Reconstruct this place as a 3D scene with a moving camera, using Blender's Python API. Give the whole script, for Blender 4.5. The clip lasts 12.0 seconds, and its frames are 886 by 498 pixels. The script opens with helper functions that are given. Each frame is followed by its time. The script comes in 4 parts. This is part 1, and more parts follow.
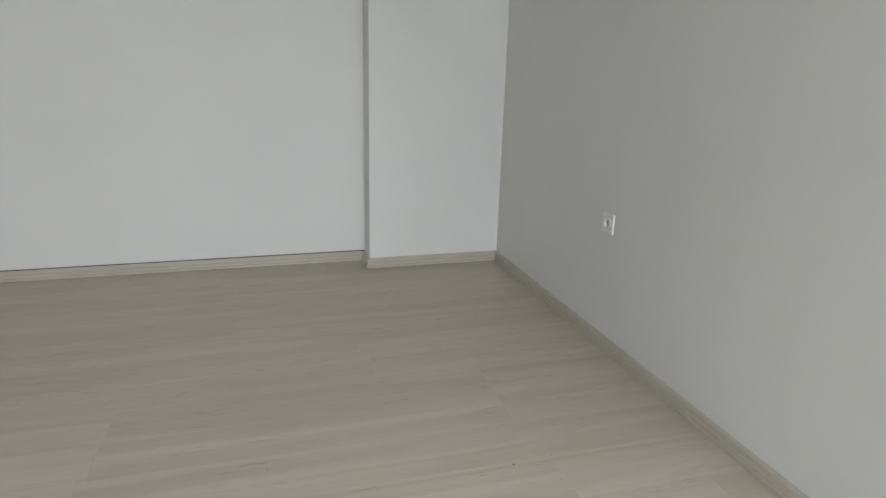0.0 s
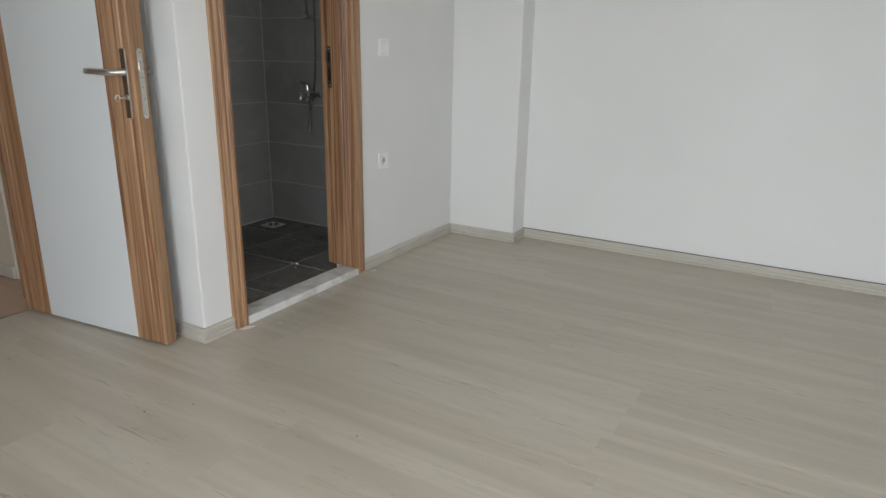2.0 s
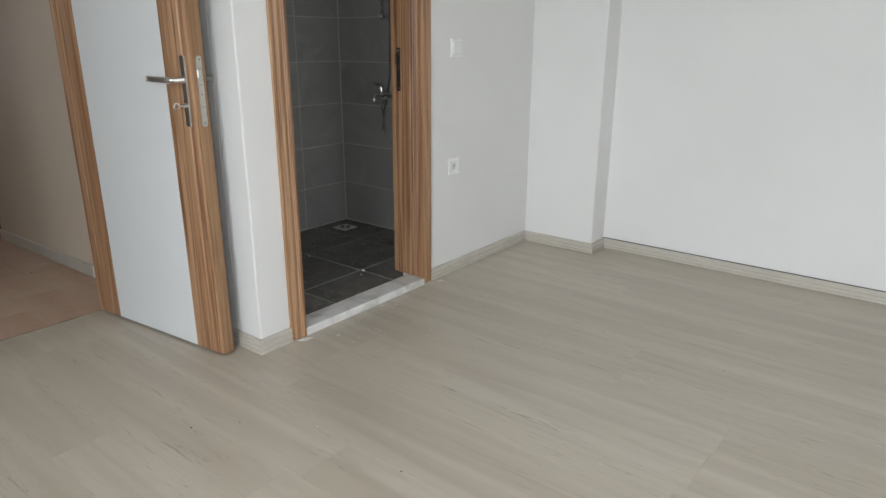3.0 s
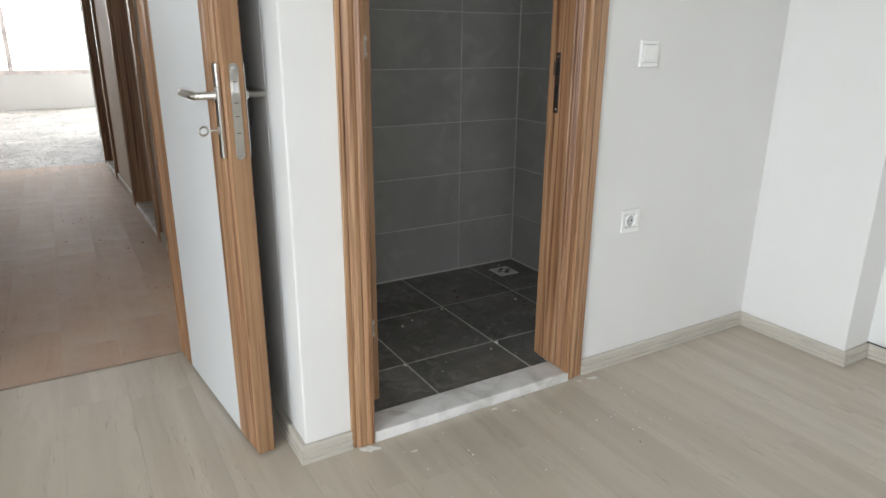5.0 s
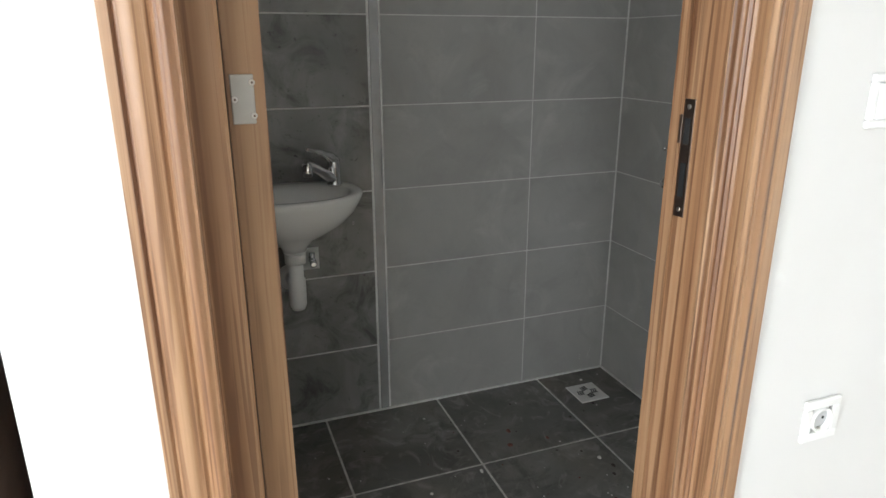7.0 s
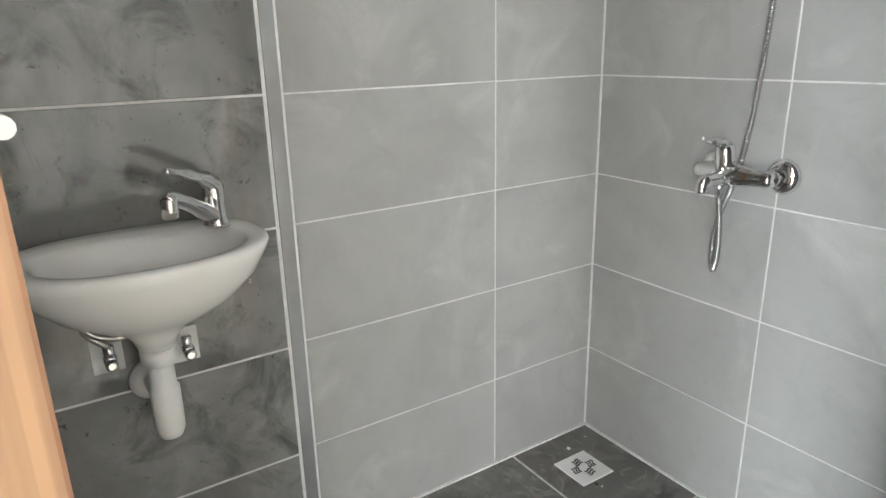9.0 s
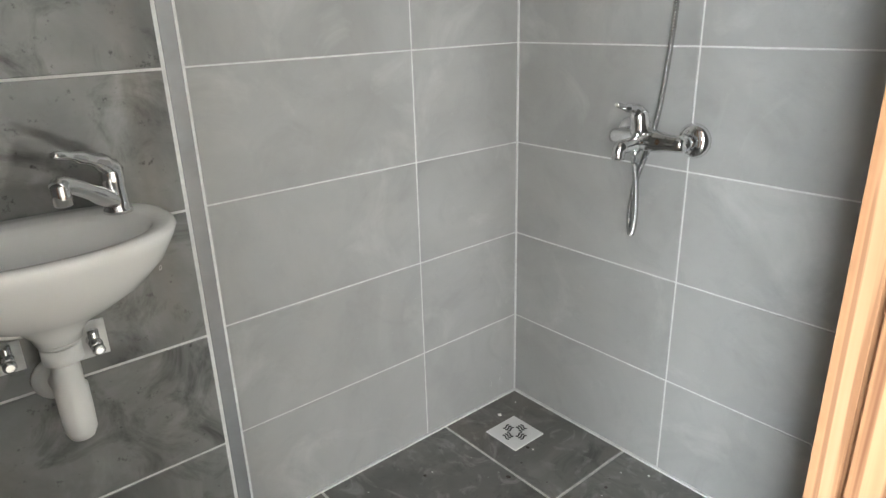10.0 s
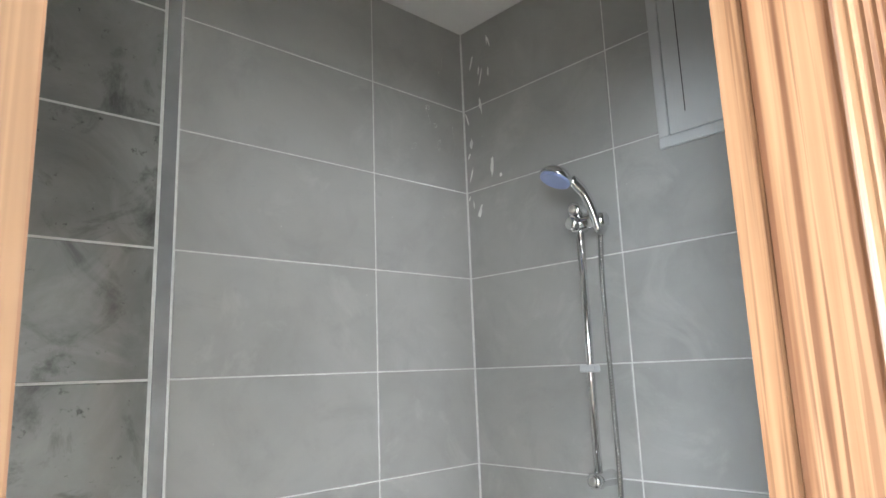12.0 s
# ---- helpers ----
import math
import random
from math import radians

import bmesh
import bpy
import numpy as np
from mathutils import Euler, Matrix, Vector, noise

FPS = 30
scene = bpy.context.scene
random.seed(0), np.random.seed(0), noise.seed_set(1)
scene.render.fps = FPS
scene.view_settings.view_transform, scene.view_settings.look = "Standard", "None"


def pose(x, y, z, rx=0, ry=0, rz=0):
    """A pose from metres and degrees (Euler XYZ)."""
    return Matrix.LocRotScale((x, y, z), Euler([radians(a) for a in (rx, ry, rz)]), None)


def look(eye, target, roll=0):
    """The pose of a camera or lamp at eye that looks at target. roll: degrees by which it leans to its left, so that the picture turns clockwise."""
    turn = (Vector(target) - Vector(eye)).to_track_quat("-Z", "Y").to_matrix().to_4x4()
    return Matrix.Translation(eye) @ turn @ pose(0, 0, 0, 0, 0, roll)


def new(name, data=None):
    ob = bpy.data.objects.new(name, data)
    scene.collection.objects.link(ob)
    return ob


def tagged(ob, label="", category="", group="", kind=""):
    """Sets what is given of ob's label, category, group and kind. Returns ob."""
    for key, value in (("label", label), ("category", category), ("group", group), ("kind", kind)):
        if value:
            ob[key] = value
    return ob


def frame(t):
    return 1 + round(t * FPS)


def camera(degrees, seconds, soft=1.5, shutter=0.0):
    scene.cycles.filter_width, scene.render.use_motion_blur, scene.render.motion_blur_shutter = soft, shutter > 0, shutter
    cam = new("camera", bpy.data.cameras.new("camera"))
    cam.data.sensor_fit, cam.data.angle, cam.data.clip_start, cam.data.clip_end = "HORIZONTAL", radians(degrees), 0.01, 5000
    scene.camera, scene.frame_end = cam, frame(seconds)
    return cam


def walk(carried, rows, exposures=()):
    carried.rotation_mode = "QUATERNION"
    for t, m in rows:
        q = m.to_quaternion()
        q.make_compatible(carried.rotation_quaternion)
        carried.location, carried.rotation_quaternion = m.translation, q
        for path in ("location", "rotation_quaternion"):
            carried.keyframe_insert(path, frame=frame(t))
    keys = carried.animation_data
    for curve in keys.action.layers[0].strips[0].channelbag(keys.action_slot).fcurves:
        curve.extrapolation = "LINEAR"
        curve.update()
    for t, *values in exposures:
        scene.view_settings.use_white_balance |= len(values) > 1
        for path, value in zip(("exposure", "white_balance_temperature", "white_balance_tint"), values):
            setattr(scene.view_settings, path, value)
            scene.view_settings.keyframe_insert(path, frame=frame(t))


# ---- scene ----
cam = camera(68.6, 12.0)
PATH = [
    (0, (0.139, 0.706, 1.163), (0.698, 2.538, 0.59), 1.6),
    (0.5, (0.295, 0.764, 1.16), (0.252, 2.677, 0.577), 1.5),
    (0.6, (0.315, 0.756, 1.176), (0.159, 2.661, 0.588), 1.4),
    (1, (0.209, 0.771, 1.193), (-0.242, 2.62, 0.579), 2.0),
    (1.5, (0.104, 0.732, 1.142), (-0.633, 2.491, 0.54), 2.0),
    (2, (0.061, 0.724, 1.092), (-0.896, 2.379, 0.506), 1.0),
    (2.5, (0.057, 0.786, 1.115), (-1.026, 2.358, 0.518), 0.6),
    (4.3, (-0.109, 1.454, 1.133), (-1.587, 2.658, 0.528), 0.3),
    (4.5, (-0.148, 1.548, 1.121), (-1.687, 2.673, 0.518), 0.6),
    (5, (-0.331, 1.787, 1.132), (-1.973, 2.752, 0.522), 0.4),
    (5.5, (-0.519, 2.024, 1.135), (-2.209, 2.907, 0.531), -0.1),
    (6, (-0.725, 2.236, 1.152), (-2.444, 3.061, 0.549), 0.3),
    (6.5, (-0.934, 2.389, 1.158), (-2.707, 3.095, 0.559), 0.1),
    (6.7, (-1.024, 2.421, 1.182), (-2.805, 3.1, 0.577), 0.1),
    (8.3, (-1.712, 2.547, 1.149), (-3.488, 3.239, 0.553), -1.0),
    (8.5, (-1.762, 2.548, 1.123), (-3.499, 3.343, 0.543), -1.0),
    (9, (-1.849, 2.55, 1.087), (-3.452, 3.587, 0.491), -1.3),
    (9.5, (-1.851, 2.552, 1.037), (-3.356, 3.702, 0.395), -1.4),
    (10, (-1.862, 2.573, 1.089), (-3.311, 3.767, 0.4), -1.7),
    (10.5, (-1.898, 2.58, 1.203), (-3.343, 3.834, 0.62), -1.7),
    (11, (-1.893, 2.558, 1.378), (-3.379, 3.874, 1.131), -1.7),
    (11.5, (-1.846, 2.514, 1.487), (-3.317, 3.873, 1.61), -1.8),
    (12, (-1.768, 2.501, 1.51), (-3.208, 3.861, 1.882), -2.1),
]
EXPOSURES = [(0.0, -0.86, 6500, 10), (0.5, -0.8, 6500, 10), (1.5, -0.72, 6500, 10), (2.5, -0.5, 6450, 10), (4.5, -0.18, 6450, 10), (5.5, 0.0, 6450, 10), (6.5, 0.24, 6450, 10), (8.3, 2.0, 6450, 10), (9.5, 2.32, 6500, 10), (10.5, 2.18, 6400, 10), (12.0, 2.32, 6200, 10)]
walk(cam, [(t, look(eye, target, roll)) for t, eye, target, roll in PATH], EXPOSURES)

# ---- world and light ----
world = bpy.data.worlds.new("sky")
scene.world = world
world.use_nodes = True
wn, wl = world.node_tree.nodes, world.node_tree.links
sky = wn.new("ShaderNodeTexSky")
sky.sky_type, sky.sun_disc, sky.sun_elevation, sky.sun_rotation = "NISHITA", False, radians(38), radians(-60)
wl.new(sky.outputs[0], wn["Background"].inputs[0])
wn["Background"].inputs[1].default_value = 0.12

sun = new("sun", bpy.data.lights.new("sun", "SUN"))
sun.data.energy, sun.data.angle, sun.data.color = 1.2, radians(12), (1.0, 0.96, 0.9)
sun.matrix_world = look((-6, 9, 10), (0, 0, 0))


def sky_lamp(name, centre, target, w, h, power, colour, spread):
    lamp = new(name, bpy.data.lights.new(name, "AREA"))
    lamp.data.shape, lamp.data.size, lamp.data.size_y = "RECTANGLE", w, h
    lamp.data.energy, lamp.data.color, lamp.data.spread = power, colour, radians(spread)
    lamp.matrix_world = look(centre, target)
    return lamp


sky_lamp("south_window_daylight", (0.41, -1.55, 1.4), (0.2, 2.4, -0.6), 1.9, 1.9, 84, (0.885, 0.945, 0.995), 108)
sky_lamp("east_window_daylight", (1.45, 0.45, 1.5), (-2.0, 0.8, 0.3), 2.2, 1.45, 36, (0.955, 0.98, 1.0), 155)
sky_lamp("salon_window_daylight", (-13.43, 1.2, 1.54), (-9.0, 1.2, 1.0), 5.5, 1.7, 190, (1.0, 0.99, 0.97), 170)
# fill lamp in an added, unseen side opening, to brighten the salon parapet
sky_lamp("salon_side_fill_light", (-11.6, 5.24, 1.45), (-12.9, 1.5, 0.4), 1.9, 1.7, 55, (1.0, 0.99, 0.97), 150)


# ---- materials ----
class Nodes:
    def __init__(self, name):
        self.m = bpy.data.materials.new(name)
        self.m.use_nodes = True
        self.t = self.m.node_tree
        self.b = self.t.nodes["Principled BSDF"]

    def add(self, kind, **sets):
        n = self.t.nodes.new(kind)
        for k, v in sets.items():
            n.inputs[k.replace("_", " ")].default_value = v
        return n

    def link(self, a, b):
        self.t.links.new(a, b)

    def coords(self, scale=(1, 1, 1), shuffle=False):
        tc = self.add("ShaderNodeTexCoord")
        mp = self.add("ShaderNodeMapping")
        mp.inputs["Scale"].default_value = scale
        src = tc.outputs["Object"]
        if shuffle:
            info = self.add("ShaderNodeObjectInfo")
            mul = self.add("ShaderNodeVectorMath")
            mul.operation = "MULTIPLY_ADD"
            mul.inputs[0].default_value = (1, 1, 1)
            comb = self.add("ShaderNodeCombineXYZ")
            m1 = self.add("ShaderNodeMath")
            m1.operation = "MULTIPLY"
            m1.inputs[1].default_value = 83.0
            self.link(info.outputs["Random"], m1.inputs[0])
            for i in range(3):
                self.link(m1.outputs[0], comb.inputs[i])
            self.link(src, mul.inputs[0])
            mul.inputs[1].default_value = (1, 1, 1)
            self.link(comb.outputs[0], mul.inputs[2])
            src = mul.outputs[0]
        self.link(src, mp.inputs[0])
        return mp.outputs[0]

    def noise(self, vec, scale, detail=4.0, rough=0.55, distort=0.0):
        n = self.add("ShaderNodeTexNoise")
        n.inputs["Scale"].default_value, n.inputs["Detail"].default_value = scale, detail
        n.inputs["Roughness"].default_value, n.inputs["Distortion"].default_value = rough, distort
        self.link(vec, n.inputs["Vector"])
        return n.outputs["Fac"]

    def ramp(self, fac, stops):
        r = self.add("ShaderNodeValToRGB")
        els = r.color_ramp.elements
        while len(els) < len(stops):
            els.new(0.5)
        for e, (p, c) in zip(els, stops):
            e.position = p
            e.color = (*c, 1) if len(c) == 3 else c
        self.link(fac, r.inputs[0])
        return r.outputs[0]

    def mix(self, a, b, fac, mode="MIX"):
        n = self.add("ShaderNodeMix")
        n.data_type, n.blend_type = "RGBA", mode
        for v, i in ((fac, 0), (a, 6), (b, 7)):
            if isinstance(v, (int, float)):
                n.inputs[i].default_value = v
            elif isinstance(v, tuple):
                n.inputs[i].default_value = (*v, 1)
            else:
                self.link(v, n.inputs[i])
        return n.outputs[2]

    def bump(self, height, strength, distance):
        n = self.add("ShaderNodeBump")
        n.inputs["Strength"].default_value, n.inputs["Distance"].default_value = strength, distance
        self.link(height, n.inputs["Height"])
        self.link(n.outputs[0], self.b.inputs["Normal"])

    def done(self, colour, rough, metal=0.0, ior=None):
        for v, k in ((colour, "Base Color"), (rough, "Roughness")):
            if isinstance(v, (int, float)):
                self.b.inputs[k].default_value = v
            elif isinstance(v, tuple):
                self.b.inputs[k].default_value = (*v, 1)
            else:
                self.link(v, self.b.inputs[k])
        self.b.inputs["Metallic"].default_value = metal
        return self.m


def g(v):
    return (v, v, v)


def paint(name, lo, hi, bump=0.12):
    n = Nodes(name)
    v = n.coords()
    big = n.noise(v, 1.3, 3)
    c = n.mix(n.ramp(big, [(0.3, lo), (0.7, hi)]), g(0.5), n.ramp(n.noise(v, 9, 5), [(0.62, g(0.0)), (0.9, g(0.05))]))
    n.bump(n.noise(v, 260, 3), bump, 0.002)
    return n.done(c, n.ramp(n.noise(v, 3), [(0.3, g(0.62)), (0.8, g(0.75))]))


def laminate(name, tones, dust=0.0):
    n = Nodes(name)
    band = n.noise(n.coords((0.5, 1, 10), True), 1.0, 3, 0.5, 0.9)
    c = n.ramp(band, [(0.34, tones[0]), (0.5, tones[1]), (0.66, tones[2])])
    cloud = n.noise(n.coords((2.2, 1, 13), True), 1.0, 5, 0.62, 2.2)
    c = n.mix(c, tones[0], n.ramp(cloud, [(0.5, g(0.0)), (0.74, g(0.75))]))
    fleck = n.noise(n.coords((7.5, 1, 95), True), 1.0, 3, 0.6, 1.2)
    place = n.ramp(n.noise(n.coords((2.0, 1, 9), True), 1.0, 2), [(0.46, g(0.0)), (0.60, g(1.0))])
    c = n.mix(c, tones[3], n.mix(g(0.0), n.ramp(fleck, [(0.58, g(0.0)), (0.7, g(0.7))]), place))
    info = n.add("ShaderNodeObjectInfo")
    c = n.mix(c, n.ramp(info.outputs["Random"], [(0.0, g(0.993)), (1.0, g(1.007))]), 1.0, "MULTIPLY")
    if dust:
        c = n.mix(c, (0.58, 0.48, 0.40), n.ramp(n.noise(n.coords((1, 1, 1)), 2.4, 6, 0.65), [(0.4, g(0.0)), (0.66, g(dust))]))
    n.bump(n.noise(n.coords((9, 1, 220), True), 1.0, 3), 0.05, 0.0006)
    return n.done(c, n.ramp(band, [(0.3, g(0.33 + dust * 0.5)), (0.7, g(0.43 + dust * 0.5))]))


def zebra_wood(name, axis="z", wash=0.0):
    n = Nodes(name)
    s = {"z": (1, 1, 0.017), "x": (0.017, 1, 1)}[axis]
    v = n.coords(s)
    broad = n.noise(v, 40, 2, 0.5, 0.5)
    c = n.ramp(broad, [(0.28, (0.225, 0.106, 0.050)), (0.42, (0.318, 0.168, 0.084)), (0.55, (0.380, 0.216, 0.114)), (0.70, (0.44, 0.275, 0.158))])
    thin = n.ramp(n.noise(v, 120, 2, 0.5, 0.7), [(0.53, g(0.0)), (0.63, g(0.6))])
    c = n.mix(c, (0.15, 0.064, 0.028), thin)
    bold = n.ramp(n.noise(v, 62, 2, 0.5, 0.6), [(0.585, g(0.0)), (0.66, g(0.8))])
    c = n.mix(c, (0.125, 0.050, 0.022), bold)
    fine = n.ramp(n.noise(v, 260, 2), [(0.5, g(0.0)), (0.72, g(0.22))])
    c = n.mix(c, (0.22, 0.105, 0.05), fine)
    if wash:
        c = n.mix(c, (0.30, 0.185, 0.098), wash)
    n.bump(n.noise(v, 240, 2), 0.06, 0.001)
    return n.done(c, 0.42)


def cement_tile(name, a, b, c2, dark, amount, speck, scuff=0.0, gloss=(0.30, 0.48)):
    n = Nodes(name)
    v = n.coords((1, 1, 1), True)
    c = n.ramp(n.noise(v, 3.4, 6, 0.6, 0.6), [(0.3, a), (0.5, b), (0.7, c2)])
    c = n.mix(c, dark, n.ramp(n.noise(v, 6.5, 8, 0.66, 1.1), [(0.52, g(0.0)), (0.68, g(amount))]))
    c = n.mix(c, tuple(min(1, x * 1.3) for x in c2), n.ramp(n.noise(v, 4.2, 8, 0.62, 1.0), [(0.56, g(0.0)), (0.74, g(0.55))]))
    c = n.mix(c, tuple(x * 0.6 for x in dark), n.ramp(n.noise(v, 38, 6, 0.7), [(0.62, g(0.0)), (0.72, g(speck))]))
    c = n.mix(c, (0.7, 0.7, 0.68), n.ramp(n.noise(v, 70, 3, 0.6), [(0.74, g(0.0)), (0.80, g(0.4))]))
    if scuff:
        c = n.mix(c, (0.5, 0.49, 0.46), n.ramp(n.noise(v, 9, 6, 0.6, 2.6), [(0.54, g(0.0)), (0.68, g(scuff))]))
        c = n.mix(c, (0.20, 0.165, 0.13), n.ramp(n.noise(v, 2.0, 3), [(0.5, g(0.0)), (0.7, g(0.45))]))
    n.bump(n.noise(v, 160, 3), 0.05, 0.001)
    return n.done(c, n.ramp(n.noise(v, 6, 5), [(0.3, g(gloss[0])), (0.75, g(gloss[1]))]))


def plain(name, colour, rough, metal=0.0, vary=0.06, scale=12.0, bump=0.0):
    n = Nodes(name)
    v = n.coords()
    c = n.ramp(n.noise(v, scale, 5), [(0.3, tuple(x * (1 - vary) for x in colour)), (0.7, tuple(min(1, x * (1 + vary)) for x in colour))])
    if bump:
        n.bump(n.noise(v, scale * 6, 4), bump, 0.003)
    return n.done(c, rough, metal)


def marble(name):
    n = Nodes(name)
    v = n.coords()
    c = n.ramp(n.noise(v, 9, 7, 0.6, 1.0), [(0.35, (0.52, 0.51, 0.48)), (0.55, (0.72, 0.71, 0.69)), (0.75, (0.78, 0.78, 0.76))])
    c = n.mix(c, (0.35, 0.33, 0.29), n.ramp(n.noise(v, 26, 6), [(0.62, g(0.0)), (0.8, g(0.5))]))
    n.bump(n.noise(v, 70, 4), 0.12, 0.002)
    return n.done(c, 0.45)


def screed(name):
    n = Nodes(name)
    v = n.coords()
    c = n.ramp(n.noise(v, 1.6, 7, 0.62, 0.5), [(0.3, (0.33, 0.31, 0.28)), (0.5, (0.5, 0.48, 0.45)), (0.7, (0.66, 0.64, 0.6))])
    r = n.noise(n.coords((2.2, 5, 1)), 2.2, 4, 0.55, 1.2)
    c = n.mix(c, (0.3, 0.28, 0.26), n.ramp(r, [(0.5, g(0.0)), (0.62, g(0.75))]))
    n.bump(r, 0.8, 0.04)
    return n.done(c, 0.6)


def glass(name):
    n = Nodes(name)
    n.b.inputs["Transmission Weight"].default_value = 1.0
    n.b.inputs["IOR"].default_value = 1.45
    return n.done((0.97, 0.98, 0.98), 0.02)


WALL = paint("white_wall_paint", (0.715, 0.709, 0.69), (0.76, 0.754, 0.737))
# white corridor paint with the dim, warm light there mixed into its colour
CORRIDOR_PAINT = paint("dim_light_beige_paint", (0.59, 0.505, 0.41), (0.64, 0.555, 0.46))
CEIL = paint("white_ceiling_paint", (0.78, 0.78, 0.77), (0.83, 0.83, 0.82), 0.2)
FLOORING = laminate("washed_oak_laminate", [(0.432, 0.380, 0.306), (0.485, 0.432, 0.354), (0.528, 0.476, 0.396), (0.29, 0.235, 0.175)])
FLOORING_DUSTY = laminate("dusty_oak_laminate", [(0.44, 0.290, 0.195), (0.48, 0.325, 0.222), (0.51, 0.355, 0.248), (0.36, 0.23, 0.155)], 0.5)
WOOD = zebra_wood("striped_walnut_foil")
WOOD_EDGE = zebra_wood("pale_edge_band", "z", 0.45)
WOOD_X = zebra_wood("striped_walnut_foil_flat", "x")
# dark brown of the door backs; also puts unlit shade into the side rooms
DARK_BROWN = plain("dark_door_back_and_room_shade", (0.085, 0.05, 0.032), 0.55, 0, 0.2, 30)
SKIRT = plain("grey_oak_skirting", (0.50, 0.465, 0.405), 0.42, 0, 0.05, 9)
GREY_TILE = cement_tile("light_cement_tile", (0.325, 0.323, 0.307), (0.365, 0.363, 0.346), (0.40, 0.398, 0.38), (0.29, 0.288, 0.273), 0.4, 0.12)
DARK_TILE = cement_tile("dark_cement_tile", (0.175, 0.177, 0.168), (0.245, 0.247, 0.236), (0.335, 0.336, 0.322), (0.062, 0.063, 0.059), 0.78, 0.9, gloss=(0.05, 0.11))
FLOOR_TILE = cement_tile("anthracite_floor_tile", (0.105, 0.102, 0.095), (0.155, 0.151, 0.141), (0.24, 0.236, 0.22), (0.05, 0.048, 0.045), 0.75, 0.5, 0.34)
GROUT = plain("pale_grout", (0.68, 0.68, 0.66), 0.85, 0, 0.1, 60, 0.1)
FLOOR_GROUT = plain("dusty_floor_grout", (0.66, 0.65, 0.62), 0.9, 0, 0.2, 40, 0.1)
LEAF_WHITE = plain("white_door_laminate", (0.66, 0.675, 0.68), 0.4, 0, 0.015, 3)
CERAMIC = plain("white_ceramic_glaze", (0.87, 0.87, 0.85), 0.16, 0, 0.02, 4)
PVC = plain("white_plastic", (0.82, 0.82, 0.80), 0.38, 0, 0.03, 10)
GREY_PVC = plain("grey_white_plastic", (0.55, 0.56, 0.56), 0.42, 0, 0.03, 10)
CHROME = plain("chrome", (0.78, 0.78, 0.78), 0.09, 1.0, 0.02, 20)
HOSE_STEEL = plain("ribbed_hose_steel", (0.50, 0.50, 0.49), 0.22, 1.0, 0.03, 20)
HINGE_STEEL = plain("pale_hinge_steel", (0.40, 0.385, 0.355), 0.42, 0.45, 0.05, 40)
NICKEL = plain("satin_nickel", (0.62, 0.60, 0.56), 0.3, 1.0, 0.05, 40)
BROWN_METAL = plain("bronze_painted_steel", (0.14, 0.10, 0.08), 0.36, 0.9, 0.15, 60)
TRIM_METAL = plain("polished_steel_trim", (0.55, 0.56, 0.57), 0.24, 0.65, 0.2, 7)
BLUE_FACE = plain("blue_shower_plastic", (0.30, 0.36, 0.60), 0.35, 0, 0.05, 20)
HOLE = plain("dark_recess", (0.012, 0.012, 0.012), 0.8, 0, 0.1, 20)
# salon frame plastic, its backlit shade put into a duller grey-pink colour
BACKLIT_PVC = plain("backlit_plastic", (0.72, 0.66, 0.64), 0.5, 0, 0.25, 6)
PANEL_PVC = plain("pale_blue_panel", (0.50, 0.56, 0.60), 0.4, 0, 0.05, 6)
JOINT_STRIP = plain("worn_joint_strip", (0.30, 0.24, 0.18), 0.6, 0, 0.6, 5)
MARBLE = marble("white_marble")
SCREED = screed("dusty_screed")
PLASTER = plain("plaster_crumbs", (0.72, 0.71, 0.68), 0.9, 0, 0.15, 60, 0.1)
CRUMB = plain("dark_crumbs", (0.05, 0.04, 0.033), 0.8, 0, 0.3, 60)
RUST = plain("reddish_crumbs", (0.16, 0.06, 0.045), 0.8, 0, 0.3, 60)
WET = plain("dried_mortar", (0.82, 0.82, 0.79), 0.8, 0, 0.12, 40, 0.1)
GLASS = glass("window_glass")
FACADE = plain("outer_ground", (0.2, 0.2, 0.18), 0.9, 0, 0.3, 0.2)


# ---- mesh helpers ----
def box(bm, x0, x1, y0, y1, z0, z1, bevel=0.0, segs=1):
    r = bmesh.ops.create_cube(bm, size=1.0)
    vs = r["verts"]
    m = Matrix.Translation(((x0 + x1) / 2, (y0 + y1) / 2, (z0 + z1) / 2)) @ Matrix.Diagonal((abs(x1 - x0), abs(y1 - y0), abs(z1 - z0), 1))
    bmesh.ops.transform(bm, matrix=m, verts=vs)
    if bevel:
        es = list({e for v in vs for e in v.link_edges})
        bmesh.ops.bevel(bm, geom=es, offset=bevel, segments=segs, affect="EDGES", profile=0.6)
    return bm


def fresh():
    return bmesh.new()


def boxed(*a, **k):
    return box(fresh(), *a, **k)


def tube(bm, pts, radius, seg=12, cap=True):
    pts = [Vector(p) for p in pts]
    rad = radius if isinstance(radius, (list, tuple)) else [radius] * len(pts)
    rings, up = [], None
    for i, p in enumerate(pts):
        d = (pts[min(i + 1, len(pts) - 1)] - pts[max(i - 1, 0)]).normalized()
        if up is None:
            up = d.orthogonal().normalized()
        else:
            up = (up - d * up.dot(d)).normalized()
        side = d.cross(up)
        rings.append([bm.verts.new(p + (up * math.cos(a) + side * math.sin(a)) * rad[i]) for a in (2 * math.pi * k / seg for k in range(seg))])
    for a, b in zip(rings, rings[1:]):
        for k in range(seg):
            f = bm.faces.new((a[k], a[(k + 1) % seg], b[(k + 1) % seg], b[k]))
            f.smooth = True
    if cap:
        bm.faces.new(rings[0][::-1])
        bm.faces.new(rings[-1])
    return bm


